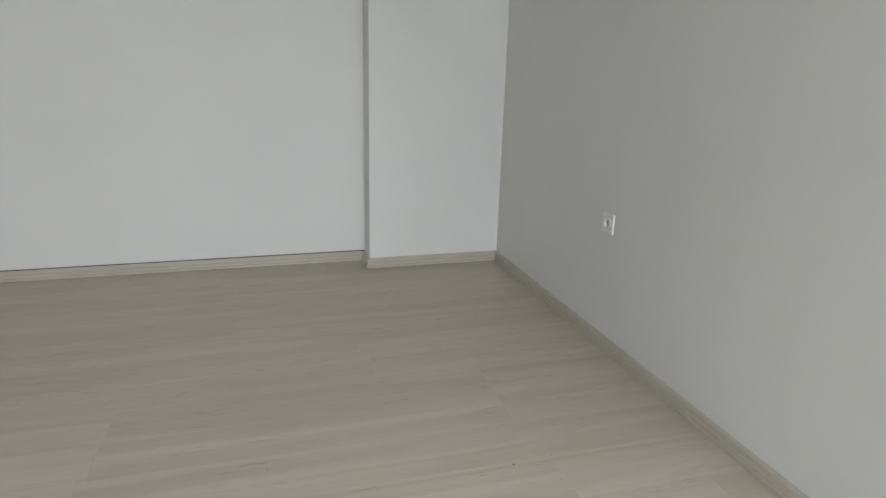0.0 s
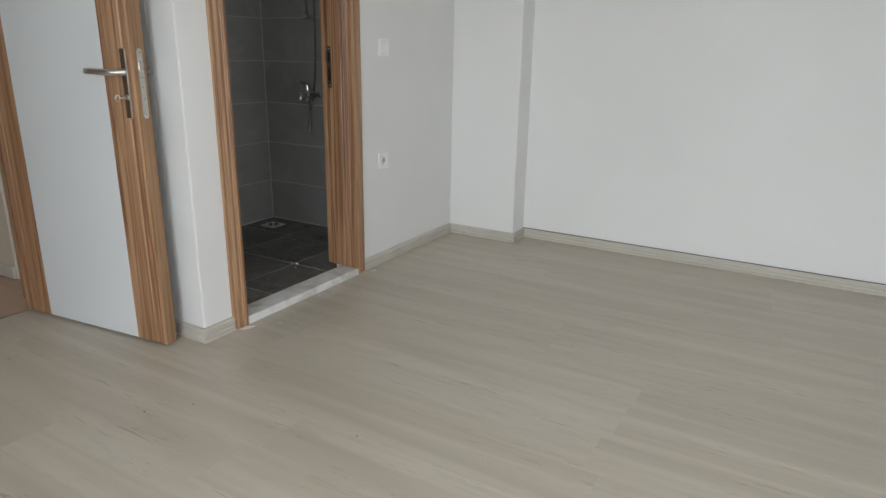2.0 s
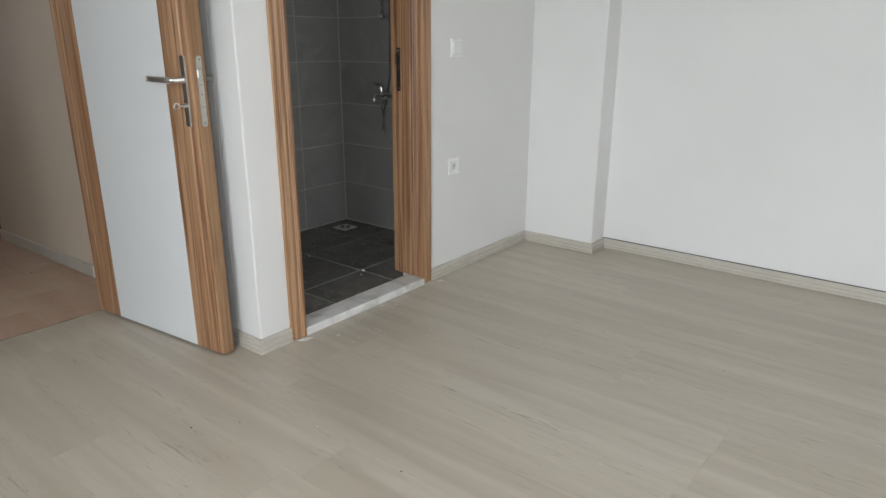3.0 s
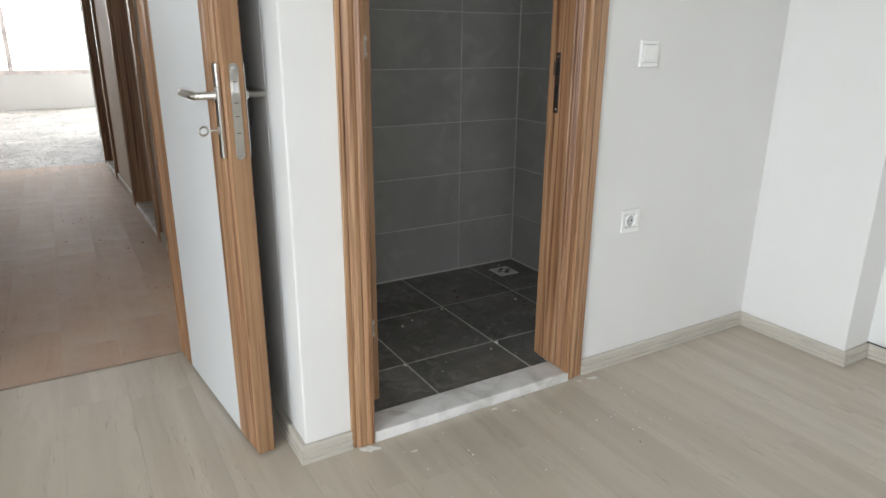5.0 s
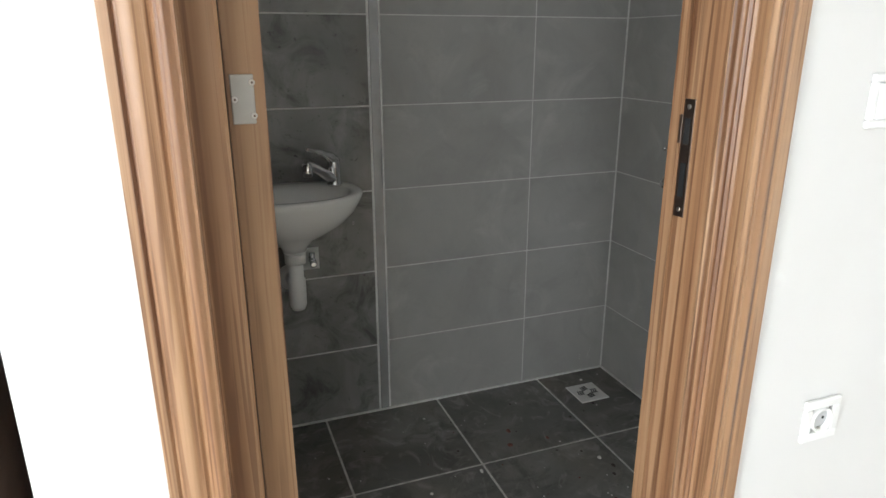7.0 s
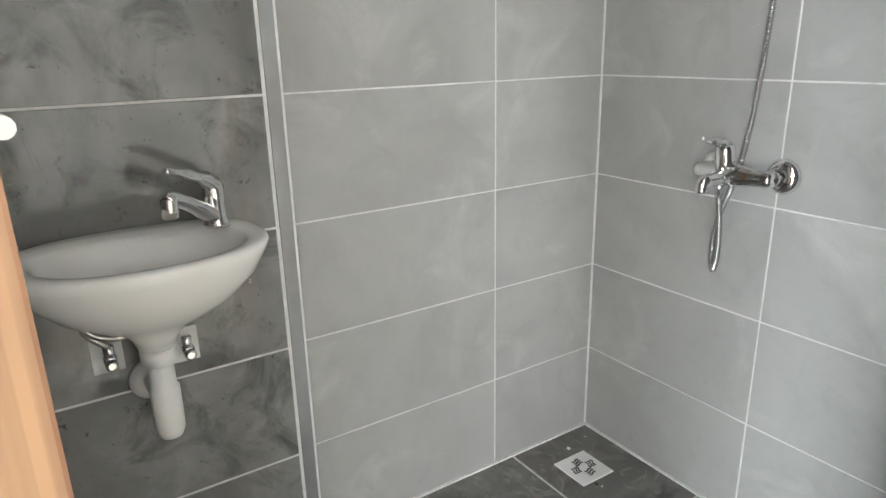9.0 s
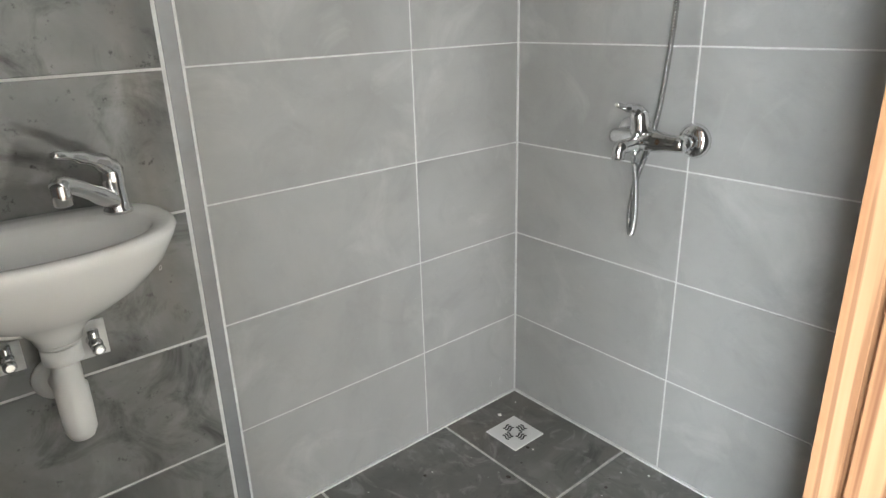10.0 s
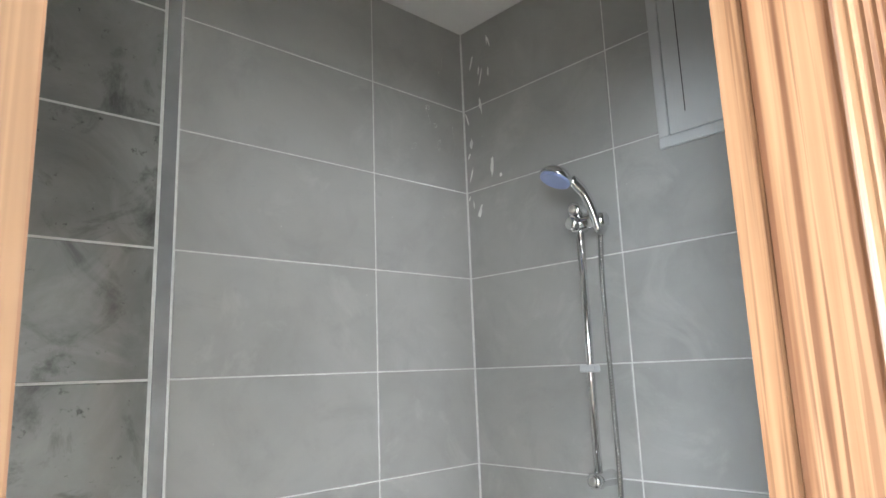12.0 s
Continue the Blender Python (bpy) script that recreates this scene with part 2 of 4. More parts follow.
def turned(bm, base, axis, profile, seg=20):
    """A turned solid: profile is (distance along the axis, radius)."""
    a = Vector(axis).normalized()
    return tube(bm, [Vector(base) + a * d for d, r in profile], [max(r, 0.0002) for d, r in profile], seg)


def curve_points(ctrl, n=28):
    """A smooth line through the given points."""
    p = [Vector(c) for c in ctrl]
    p = [p[0] * 2 - p[1]] + p + [p[-1] * 2 - p[-2]]
    out = []
    spans = len(p) - 3
    for i in range(n + 1):
        u = i / n * spans
        k = min(int(u), spans - 1)
        t = u - k
        a, b, c, d = p[k:k + 4]
        out.append(0.5 * ((2 * b) + (c - a) * t + (2 * a - 5 * b + 4 * c - d) * t * t + (3 * b - a - 3 * c + d) * t ** 3))
    return out


def prism(bm, outline, z0, z1):
    """An upright solid over an outline of (x, y) points, counter-clockwise seen from above."""
    lo = [bm.verts.new((x, y, z0)) for x, y in outline]
    hi = [bm.verts.new((x, y, z1)) for x, y in outline]
    n = len(outline)
    for i in range(n):
        bm.faces.new((lo[i], lo[(i + 1) % n], hi[(i + 1) % n], hi[i]))
    bm.faces.new(lo[::-1])
    bm.faces.new(hi)
    bmesh.ops.recalc_face_normals(bm, faces=bm.faces)
    return bm


def moved(bm, m):
    bmesh.ops.transform(bm, matrix=m, verts=bm.verts)
    return bm


def part(name, bm, material, parent=None, label=""):
    """One mesh object, under its thing where a parent is given."""
    me = bpy.data.meshes.new(name)
    bm.to_mesh(me)
    bm.free()
    me.materials.append(material)
    ob = new(name, me)
    if parent is not None:
        ob.parent = parent
    return tagged(ob, label)


def thing(name, label, category, group="", kind="", at=None):
    ob = new(name)
    ob.empty_display_size = 0.05
    if at is not None:
        ob.matrix_world = at
    return tagged(ob, label, category, group, kind)


def structure(name, bm, material, label, category):
    return tagged(part(name, bm, material), label, category, "", "structure")


# ---- plan ----
X_BATH, X_BATH_IN = -1.881, -2.018      # wall between bedroom and shower room
X_LEFT = X_BATH + 0.008                # the wall stands a little proud beside the return
Y_RET = 2.252                          # return wall beside the bedroom door
Y_N, Y_PIER = 4.318, 4.160             # recessed north wall and its piers
X_E, X_W, Y_S = 1.527, -2.755, -1.6    # east wall, door wall, window wall
PIER_W, PIER_E = -1.449, 0.763        # inner edges of the two piers
H = 2.6
A_X, B_Y, S_Y, BATH_H = -3.052, 3.819, 2.362, 2.522
PITCH = 0.2522
DOOR_H = 2.04
LY, RY = 2.479, 3.184                   # faces of the shower room door frame
DOOR_L, DOOR_R = 2.437, 3.226          # edges of the shower room opening

structure("floor", boxed(-2.9, 1.66, -1.75, 4.5, -0.2, -0.009), HOLE, "light washed oak laminate floor of the empty bedroom", "floor")
bm = fresh()
box(bm, -1.9, X_E, Y_N, Y_N + 0.16, -0.009, H)
box(bm, X_BATH, PIER_W, Y_PIER, Y_N, -0.009, H, 0.004, 2)
box(bm, PIER_E, X_E, Y_PIER, Y_N, -0.009, H, 0.004, 2)
structure("wall_north", bm, WALL, "white painted wall with a shallow pier at each end", "wall")
bm = fresh()
box(bm, X_E, X_E + 0.16, 1.6, Y_N + 0.16, -0.009, H)
box(bm, X_E, X_E + 0.16, Y_S - 0.16, -0.7, -0.009, H)
box(bm, X_E, X_E + 0.16, -0.7, 1.6, -0.009, 0.75)
box(bm, X_E, X_E + 0.16, -0.7, 1.6, 2.3, H)
structure("wall_east", bm, WALL, "plain white painted bedroom wall", "wall")
bm = fresh()
box(bm, X_BATH_IN, X_LEFT, Y_RET, DOOR_L, -0.009, H, 0.006, 2)
box(bm, X_BATH_IN, X_BATH, DOOR_R, Y_N + 0.16, -0.009, H)
box(bm, X_BATH_IN, X_BATH, DOOR_L, DOOR_R, DOOR_H + 0.03, H)
structure("wall_shower_room", bm, WALL, "white painted wall with the shower room doorway", "wall")
structure("wall_return", boxed(-3.2, X_BATH_IN, Y_RET, Y_RET + 0.09, -0.009, H), WALL, "white painted return wall behind the open door", "wall")
bm = fresh()
box(bm, -2.9, X_W, 2.135, Y_RET, -0.009, H)
box(bm, -2.9, X_W, Y_S - 0.16, 1.235, -0.009, H)
box(bm, -2.9, X_W, 1.235, 2.135, 2.09, H)
structure("wall_west", bm, WALL, "white painted wall around the bedroom doorway", "wall")
bm = fresh()
box(bm, -2.9, X_E, Y_S - 0.16, Y_S, -0.009, 0.35)
box(bm, -2.9, X_E, Y_S - 0.16, Y_S, 2.35, H)
box(bm, -2.9, -0.6, Y_S - 0.16, Y_S, 0.35, 2.35)
box(bm, 1.42, X_E, Y_S - 0.16, Y_S, 0.35, 2.35)
structure("wall_south", bm, WALL, "white painted wall with a wide window", "wall")
structure("ceiling", boxed(-2.9, X_E + 0.16, Y_S - 0.16, Y_N + 0.16, H, H + 0.15), CEIL, "white painted bedroom ceiling", "ceiling")


def window(name, label, along, fixed, a0, a1, z0, z1, posts, depth, material, m=Matrix()):
    """A plastic window; along is the axis that it runs along."""
    root = thing(name, label, "window", "", "structure", m)

    def bar(bm, p0, p1, q0, q1, d=depth):
        if along == "x":
            box(bm, p0, p1, fixed - d / 2, fixed + d / 2, q0, q1, 0.004)
        else:
            box(bm, fixed - d / 2, fixed + d / 2, p0, p1, q0, q1, 0.004)
        return bm
    bm = fresh()
    bar(bm, a0, a1, z0, z0 + 0.07)
    bar(bm, a0, a1, z1 - 0.07, z1)
    cuts = [a0] + posts + [a1]
    for c in (a0 + 0.035, *posts, a1 - 0.035):
        bar(bm, c - 0.035, c + 0.035, z0 + 0.07, z1 - 0.07)
    part("window_frame", bm, material, root)
    for c0, c1 in zip(cuts, cuts[1:]):
        pane = part("pane", bar(fresh(), c0 + 0.036, c1 - 0.036, z0 + 0.072, z1 - 0.072, 0.012), GLASS, root)
        pane.visible_shadow = False
    return root, bar


window("window_1", "white plastic bedroom window letting in daylight", "x", Y_S - 0.1, -0.6, 1.42, 0.35, 2.35, [0.41], 0.07, PVC)

window("window_3", "white plastic side window of the bedroom", "y", X_E + 0.1, -0.7, 1.6, 0.75, 2.3, [0.45], 0.07, PVC)

# ---- skirting boards ----
SK = [(0.0, 0.0), (0.018, 0.0), (0.018, 0.0117), (0.013, 0.014), (0.013, 0.018), (0.0165, 0.0207), (0.0165, 0.0306), (0.0115, 0.0333), (0.0115, 0.0378), (0.0145, 0.0414), (0.0145, 0.0522), (0.010, 0.0585), (0.0, 0.0585)]


def skirting(p, q, mitre0=0, mitre1=0):
    """A board along the wall from p to q, the room on its left-hand side. A mitre of 1 is an outer corner, -1 an inner one."""
    p, q = Vector((*p, 0)), Vector((*q, 0))
    d = (q - p).normalized()
    n = Vector((-d.y, d.x, 0))
    bm = fresh()
    rings = []
    for base, s in ((p, -mitre0), (q, mitre1)):
        rings.append([bm.verts.new(base + n * (o + 0.0006) + d * s * o + Vector((0, 0, z + 0.0006))) for o, z in [(o, z * 0.93) for o, z in SK]])
    k = len(SK)
    for i in range(k):
        bm.faces.new((rings[0][i], rings[0][(i + 1) % k], rings[1][(i + 1) % k], rings[1][i]))
    bm.faces.new(rings[0])
    bm.faces.new(rings[1][::-1])
    bmesh.ops.recalc_face_normals(bm, faces=bm.faces)
    return structure("baseboard", bm, SKIRT, "stepped pale oak skirting board along the wall", "baseboard")


# solid near-black strip on the skirting top, painting in its shadow line
structure("baseboard_shade_line", boxed(PIER_W + 0.001, PIER_E - 0.001, Y_N - 0.009, Y_N - 0.0005, 0.0553, 0.0572), HOLE, "dark strip standing for the shadow line above the skirting board", "trim")
skirting((X_E, Y_S), (X_E, Y_PIER), -1, -1)
skirting((X_E, Y_PIER), (PIER_E, Y_PIER), -1, 1)
skirting((PIER_E, Y_PIER), (PIER_E, Y_N), 1, -1)
skirting((PIER_E, Y_N), (PIER_W, Y_N), -1, -1)
skirting((PIER_W, Y_N), (PIER_W, Y_PIER), -1, 1)
skirting((PIER_W, Y_PIER), (X_BATH, Y_PIER), 1, -1)
skirting((X_BATH, Y_PIER), (X_BATH, RY + 0.079), -1, 0)
skirting((X_LEFT, LY - 0.093), (X_LEFT, Y_RET), 0, 1)
skirting((X_LEFT, Y_RET), (X_W, Y_RET), 1, -1)
skirting((X_W, 1.16), (X_W, Y_S), 0, -1)

# ---- shower room shell ----
structure("floor_shower_room", boxed(-3.2, -1.955, Y_RET, 3.98, -0.2, -0.0012), FLOOR_GROUT, "dirty anthracite tiled shower room floor", "floor")
wall_a = structure("wall_washbasin", boxed(-3.2, A_X - 0.0012, Y_RET + 0.09, 3.97, -0.004, H), GROUT, "cement grey tiled wall with a dark tiled stretch", "wall")
wall_b = structure("wall_shower", boxed(A_X - 0.0012, X_BATH_IN, B_Y + 0.0012, 3.97, -0.004, H), GROUT, "cement grey tiled wall behind the shower", "wall")
wall_s = structure("wall_shower_room_south", boxed(A_X - 0.0012, X_BATH_IN - 0.004, Y_RET + 0.09, S_Y - 0.0012, -0.004, H), GROUT, "cement grey tiled side wall", "wall")
bm = fresh()
box(bm, X_BATH_IN - 0.006, X_BATH_IN - 0.0005, S_Y, DOOR_L, -0.004, BATH_H)
box(bm, X_BATH_IN - 0.006, X_BATH_IN - 0.0005, DOOR_R, B_Y, -0.004, BATH_H)
box(bm, X_BATH_IN - 0.006, X_BATH_IN - 0.0005, DOOR_L, DOOR_R, DOOR_H + 0.03, BATH_H)
wall_d = structure("wall_shower_room_east", bm, GROUT, "cement grey tiled wall around the doorway", "wall")
structure("ceiling_shower_room", boxed(-3.2, X_BATH_IN - 0.0005, Y_RET + 0.09, 3.97, BATH_H, BATH_H + 0.1), CEIL, "white painted shower room ceiling", "ceiling")
structure("threshold", boxed(-1.962, -1.858, LY - 0.022, RY + 0.014, -0.004, 0.032, 0.004, 2), MARBLE, "worn white marble threshold of the shower room", "threshold")


# ---- shower room doorway ----
def ridged(s0, s1, base, ridges, n=40):
    """Points (s, depth) of a moulded board face: ridges are (centre, half width, height)."""
    out = []
    for i in range(n + 1):
        s = s0 + (s1 - s0) * i / n
        d = base
        for c, w, h in ridges:
            u = (s - c) / w
            if abs(u) < 1:
                d += h * (0.5 + 0.5 * math.cos(math.pi * u))
        out.append((s, d))
    return out


def casing_outline(sign, edge, x_wall, width=0.066):
    """Outline of a moulded casing whose inner edge is at y = edge; sign +1 when the casing lies on the +y side of it."""
    face = ridged(0.0, width, 0.020, [(0.010, 0.008, 0.004), (0.022, 0.004, -0.004), (0.038, 0.012, 0.003), (0.053, 0.003, -0.003)])
    pts = [(x_wall + 0.0006, edge)] + [(x_wall + d - 0.008 * s / width, edge + sign * s) for s, d in face] + [(x_wall + 0.0006, edge + sign * width)]
    return pts


frame_1 = thing("door_frame", "striped walnut door frame of the shower room", "door frame", "", "structure")
part("casing", prism(fresh(), casing_outline(-1, LY - 0.026, X_LEFT, 0.066), 0.0005, DOOR_H), WOOD, frame_1)
part("casing", prism(fresh(), casing_outline(1, RY + 0.0, X_BATH, 0.078), 0.0005, DOOR_H), WOOD, frame_1)
part("casing", boxed(X_BATH + 0.0006, X_BATH + 0.021, LY - 0.092, RY + 0.078, DOOR_H + 0.001, DOOR_H + 0.066, 0.004), WOOD, frame_1)


def jamb_outline(y_wall, y_face, sign):
    """Reveal of the frame: fine grooves near the bedroom, a rebate towards the shower room."""
    face = ridged(0.0, 0.112, 0.0, [(0.008, 0.004, -0.003), (0.018, 0.004, -0.003), (0.03, 0.005, -0.003), (0.046, 0.006, -0.003)], 56)
    pts = [(X_BATH + 0.0, y_wall)] + [(X_BATH - s, y_face + sign * d) for s, d in face]
    pts += [(X_BATH - 0.127, y_face), (X_BATH - 0.127, y_face + sign * 0.012), (X_BATH - 0.132, y_face + sign * 0.012), (X_BATH - 0.134, y_face + sign * 0.004), (-2.044, y_face + sign * 0.006), (-2.044, y_wall)]
    return pts


X_STEP = -1.940                         # the left jamb steps back behind its casing
part("jamb", prism(fresh(), [(X_LEFT, DOOR_L + 0.0005), (X_LEFT, LY - 0.030), (X_LEFT - 0.005, LY - 0.025), (X_STEP + 0.003, LY - 0.025), (X_STEP, LY - 0.022), (X_STEP, LY + 0.012), (X_STEP - 0.004, LY + 0.016), (-1.968, LY + 0.016), (-1.970, LY + 0.0135), (-1.973, LY + 0.0135), (-1.975, LY + 0.016), (-2.008, LY + 0.016), (-2.012, LY + 0.012), (-2.012, DOOR_L + 0.0005)], 0.036, DOOR_H - 0.03), WOOD, frame_1)
part("jamb", prism(fresh(), jamb_outline(DOOR_R - 0.0005, RY, 1), 0.036, DOOR_H - 0.03), WOOD, frame_1)
part("head_jamb", boxed(-2.032, X_BATH, DOOR_L + 0.0005, DOOR_R - 0.0005, DOOR_H - 0.029, DOOR_H + 0.029, 0.003), WOOD, frame_1)


def screw(parent, at, axis, r=0.0045):
    bm = turned(fresh(), at, axis, [(0, r), (0.001, r), (0.0016, r * 0.75)], 10)
    part("screw", bm, NICKEL, parent, "zinc screw")


strike = fresh()
box(strike, -2.006, -1.982, RY - 0.0012, RY + 0.0006, 0.912, 1.1, 0.0006)
box(strike, -2.013, -2.0062, RY - 0.0022, RY + 0.0006, 1.03, 1.075, 0.0006)
strike = part("strike_plate", strike, BROWN_METAL, frame_1, "brown metal strike plate")
for z0, z1 in ((1.03, 1.07), (0.945, 1.0)):
    part("slot", boxed(-2.0, -1.988, RY - 0.0018, RY - 0.0013, z0, z1), HOLE, strike)
for z in (0.924, 1.088):
    screw(strike, (-1.994, RY - 0.0012, z), (0, -1, 0), 0.004)


# ---- doors ----
LT, LH = 0.046, 2.02


def stile_outline(x0, x1, flip):
    w = x1 - x0
    f = ridged(0, w, 0.0, [(0.012, 0.005, -0.003), (0.026, 0.007, -0.002), (0.048, 0.004, -0.003), (0.1, 0.03, 0.002)])
    pts = [((x1 - s) if flip else (x0 + s), -LT - d) for s, d in f]
    pts = pts if not flip else pts[::-1]
    return pts + [(x1, 0.0), (x0, 0.0)]


def rounded_plate(bm, x0, x1, yc, half_w, zc, half_h):
    """A plate with round ends, standing in y and z."""
    out = []
    for c, a0 in ((zc + half_h - half_w, 0), (zc - half_h + half_w, 180)):
        for k in range(9):
            a = radians(a0 + k * 22.5)
            out.append((yc + half_w * math.cos(a), c + half_w * math.sin(a)))
    lo = [bm.verts.new((x0, y, z)) for y, z in out]
    hi = [bm.verts.new((x1, y, z)) for y, z in out]
    n = len(out)
    for k in range(n):
        bm.faces.new((lo[k], lo[(k + 1) % n], hi[(k + 1) % n], hi[k]))
    bm.faces.new(lo[::-1])
    bm.faces.new(hi)
    bmesh.ops.recalc_face_normals(bm, faces=bm.faces)
    return bm


def door_leaf(name, label, m, LW, LZ, reach, with_key, hinge_zs):
    """A door; local x runs from the hinge to the lock, y from the front face (-LT) to the back (0)."""
    leaf = thing(name, label, "door", "", "structure", m)
    part("stile", prism(fresh(), stile_outline(LW - 0.15, LW - 0.0005, True), 0, LH), WOOD, leaf, "striped walnut lock stile")
    part("stile", prism(fresh(), stile_outline(0.0, 0.148, False), 0, LH), WOOD, leaf, "striped walnut hinge stile")
    for x0, x1 in ((-0.0003, 0.004), (LW - 0.004, LW - 0.0002)):
        part("edge_band", boxed(x0, x1, -LT + 0.0012, -0.0012, 0.001, LH - 0.001), WOOD_EDGE, leaf, "paler wood-grain edge band")
    part("panel", boxed(0.1485, LW - 0.1505, -LT, -0.0, 0, LH, 0.001), LEAF_WHITE, leaf, "smooth white centre panel")
    part("back_panel", boxed(0.002, LW - 0.002, 0.0004, 0.003, 0.002, LH - 0.002), DARK_BROWN, leaf, "dark back of the door")
    lock = part("lock_plate", rounded_plate(fresh(), LW - 0.0006, LW + 0.0022, -0.023, 0.011, LZ, 0.115), NICKEL, leaf, "satin steel lock face plate")
    for z in (-0.103, 0.103):
        part("screw", turned(fresh(), (LW + 0.0022, -0.023, LZ + z), (1, 0, 0), [(0, 0.005), (0.001, 0.005), (0.0014, 0.004)], 10), CHROME, lock)
        part("screw_slot", boxed(LW + 0.0034, LW + 0.0038, -0.0265, -0.0195, LZ + z - 0.0008, LZ + z + 0.0008), HOLE, lock)
    part("latch", prism(fresh(), [(LW + 0.002, -0.031), (LW + 0.012, -0.031), (LW + 0.002, -0.015)], LZ + 0.046, LZ + 0.07), CHROME, lock, "polished latch bolt")
    for z in (0.0715, 0.022, -0.01, -0.05):
        part("slot", boxed(LW + 0.002, LW + 0.0026, -0.0275, -0.0185, LZ + z - 0.0008, LZ + z + 0.0008), HOLE, lock)
    hx = LW - 0.04
    for face, s in ((-LT - 0.001, -1), (0.0035, 1)):
        y0, y1 = sorted((face, face + s * 0.011))
        plate = part("handle_plate", boxed(hx - 0.013, hx + 0.013, y0, y1, LZ - 0.115, LZ + 0.115, 0.003, 2), CHROME, leaf, "narrow chrome handle plate")
        neck = fresh()
        turned(neck, (hx, face + s * 0.011, LZ + 0.038), (0, s, 0), [(0, 0.012), (0.005, 0.012), (0.007, 0.0085), (reach - 0.008, 0.0085)], 14)
        pts = curve_points([(hx, face + s * (reach - 0.002), LZ + 0.038), (hx - 0.008, face + s * (reach + 0.006), LZ + 0.038), (hx - 0.04, face + s * (reach + 0.008), LZ + 0.038), (hx - 0.125, face + s * (reach + 0.006), LZ + 0.04)], 14)
        tube(neck, pts, [0.0088] * 6 + [0.0105] * 9, 12)
        part("lever", neck, NICKEL, plate, "brushed nickel lever")
        part("keyhole", turned(fresh(), (hx, face + s * 0.011, LZ - 0.045), (0, s, 0), [(0, 0.009), (0.0015, 0.009), (0.002, 0.007)], 14), NICKEL, plate)
    if with_key:
        key = fresh()
        ky = -LT - 0.012
        tube(key, [(hx, ky, LZ - 0.045), (hx, ky - 0.026, LZ - 0.045)], 0.0028, 8)
        tube(key, [(hx - 0.004 * math.cos(a), ky - 0.037 + 0.012 * math.cos(a), LZ - 0.045 + 0.010 * math.sin(a)) for a in (2 * math.pi * k / 16 for k in range(17))], 0.0026, 6)
        part("key", key, NICKEL, leaf, "steel key in the lock")
    for z in hinge_zs:
        if with_key:
            part("hinge", turned(fresh(), (-0.008, 0.004, z - 0.05), (0, 0, 1), [(0, 0.007), (0.1, 0.007)], 12), NICKEL, leaf, "steel barrel hinge")
        hp = part("hinge_plate", boxed(-0.0026, -0.0004, -0.0325, -0.004, z - 0.03, z + 0.03, 0.001), HINGE_STEEL, leaf, "pale steel hinge plate")
        for dy, dz in ((-0.012, 0.02), (0.01, 0.0), (-0.012, -0.02)):
            part("screw", turned(fresh(), (-0.0027, -0.018 + dy, z + dz), (-1, 0, 0), [(0, 0.004), (0.001, 0.004), (0.0014, 0.003)], 12), NICKEL, hp, "zinc screw")
            part("screw_recess", turned(fresh(), (-0.0041, -0.018 + dy, z + dz), (-1, 0, 0), [(0, 0.0016), (0.0003, 0.0016)], 6), BROWN_METAL, hp)
    return leaf


door_leaf("door_1", "white bedroom door with striped walnut edges, standing open", pose(-2.752, 2.106, 0.011, 0, 0, 5.7), 0.80, 0.954, 0.05, True, (0.25, 1.0, 1.78))
door_leaf("door_2", "white shower room door with walnut edges, opened inwards", pose(-2.014, 2.500, 0.038, 0, 0, 185.5), 0.655, 0.952, 0.036, False, (0.25, 1.079, 1.75))

frame_2 = thing("door_frame", "dark striped walnut frame of the bedroom doorway", "door frame", "", "structure")
for y0, y1 in ((2.1265, 2.1345), (1.2355, 1.27)):
    part("jamb", boxed(-2.91, -2.756, y0, y1, 0.0, 2.055, 0.002), WOOD, frame_2)
part("head_jamb", boxed(-2.91, -2.756, 1.2355, 2.1345, 2.056, 2.0895, 0.002), WOOD, frame_2)
part("casing", boxed(X_W + 0.0006, X_W + 0.018, 2.137, 2.205, 0.003, 2.12, 0.004), WOOD, frame_2)
part("casing", boxed(X_W + 0.0006, X_W + 0.018, 1.165, 1.236, 0.003, 2.12, 0.004), WOOD, frame_2)
part("casing", boxed(X_W + 0.0006, X_W + 0.018, 1.237, 2.136, 2.06, 2.12, 0.004), WOOD, frame_2)
structure("floor_joint_strip", boxed(-2.761, -2.751, 1.272, 2.06, -0.009, 0.0012, 0.0005), JOINT_STRIP, "thin worn joint strip between the two floors", "threshold")


# ---- tiles ----
def chamfered(w, h, t=0.0035, c=0.0012):
    """A tile slab standing in x and z, its face towards -y, its back at y = 0."""
    v = []
    for inset, y in ((0.0, 0.0), (0.0, -t + c), (c, -t)):
        v += [(-w / 2 + inset, y, -h / 2 + inset), (w / 2 - inset, y, -h / 2 + inset), (w / 2 - inset, y, h / 2 - inset), (-w / 2 + inset, y, h / 2 - inset)]
    f = [(8, 9, 10, 11)]
    for k in (0, 4):
        for i in range(4):
            j = (i + 1) % 4
            f.append((k + i, k + j, k + 4 + j, k + 4 + i))
    me = bpy.data.meshes.new("tile")
    me.from_pydata(v, [], f)
    me.update()
    return me


slabs = {}


def tile(parent, w, h, material, m, name="tile", t=0.0035):
    key = (round(w, 4), round(h, 4), material.name, t)
    if key not in slabs:
        slabs[key] = chamfered(w, h, t)
        slabs[key].materials.append(material)
    ob = new(name, slabs[key])
    ob.parent = parent
    ob.matrix_world = m
    return ob


rows = [(k * PITCH, min((k + 1) * PITCH, BATH_H)) for k in range(10)]


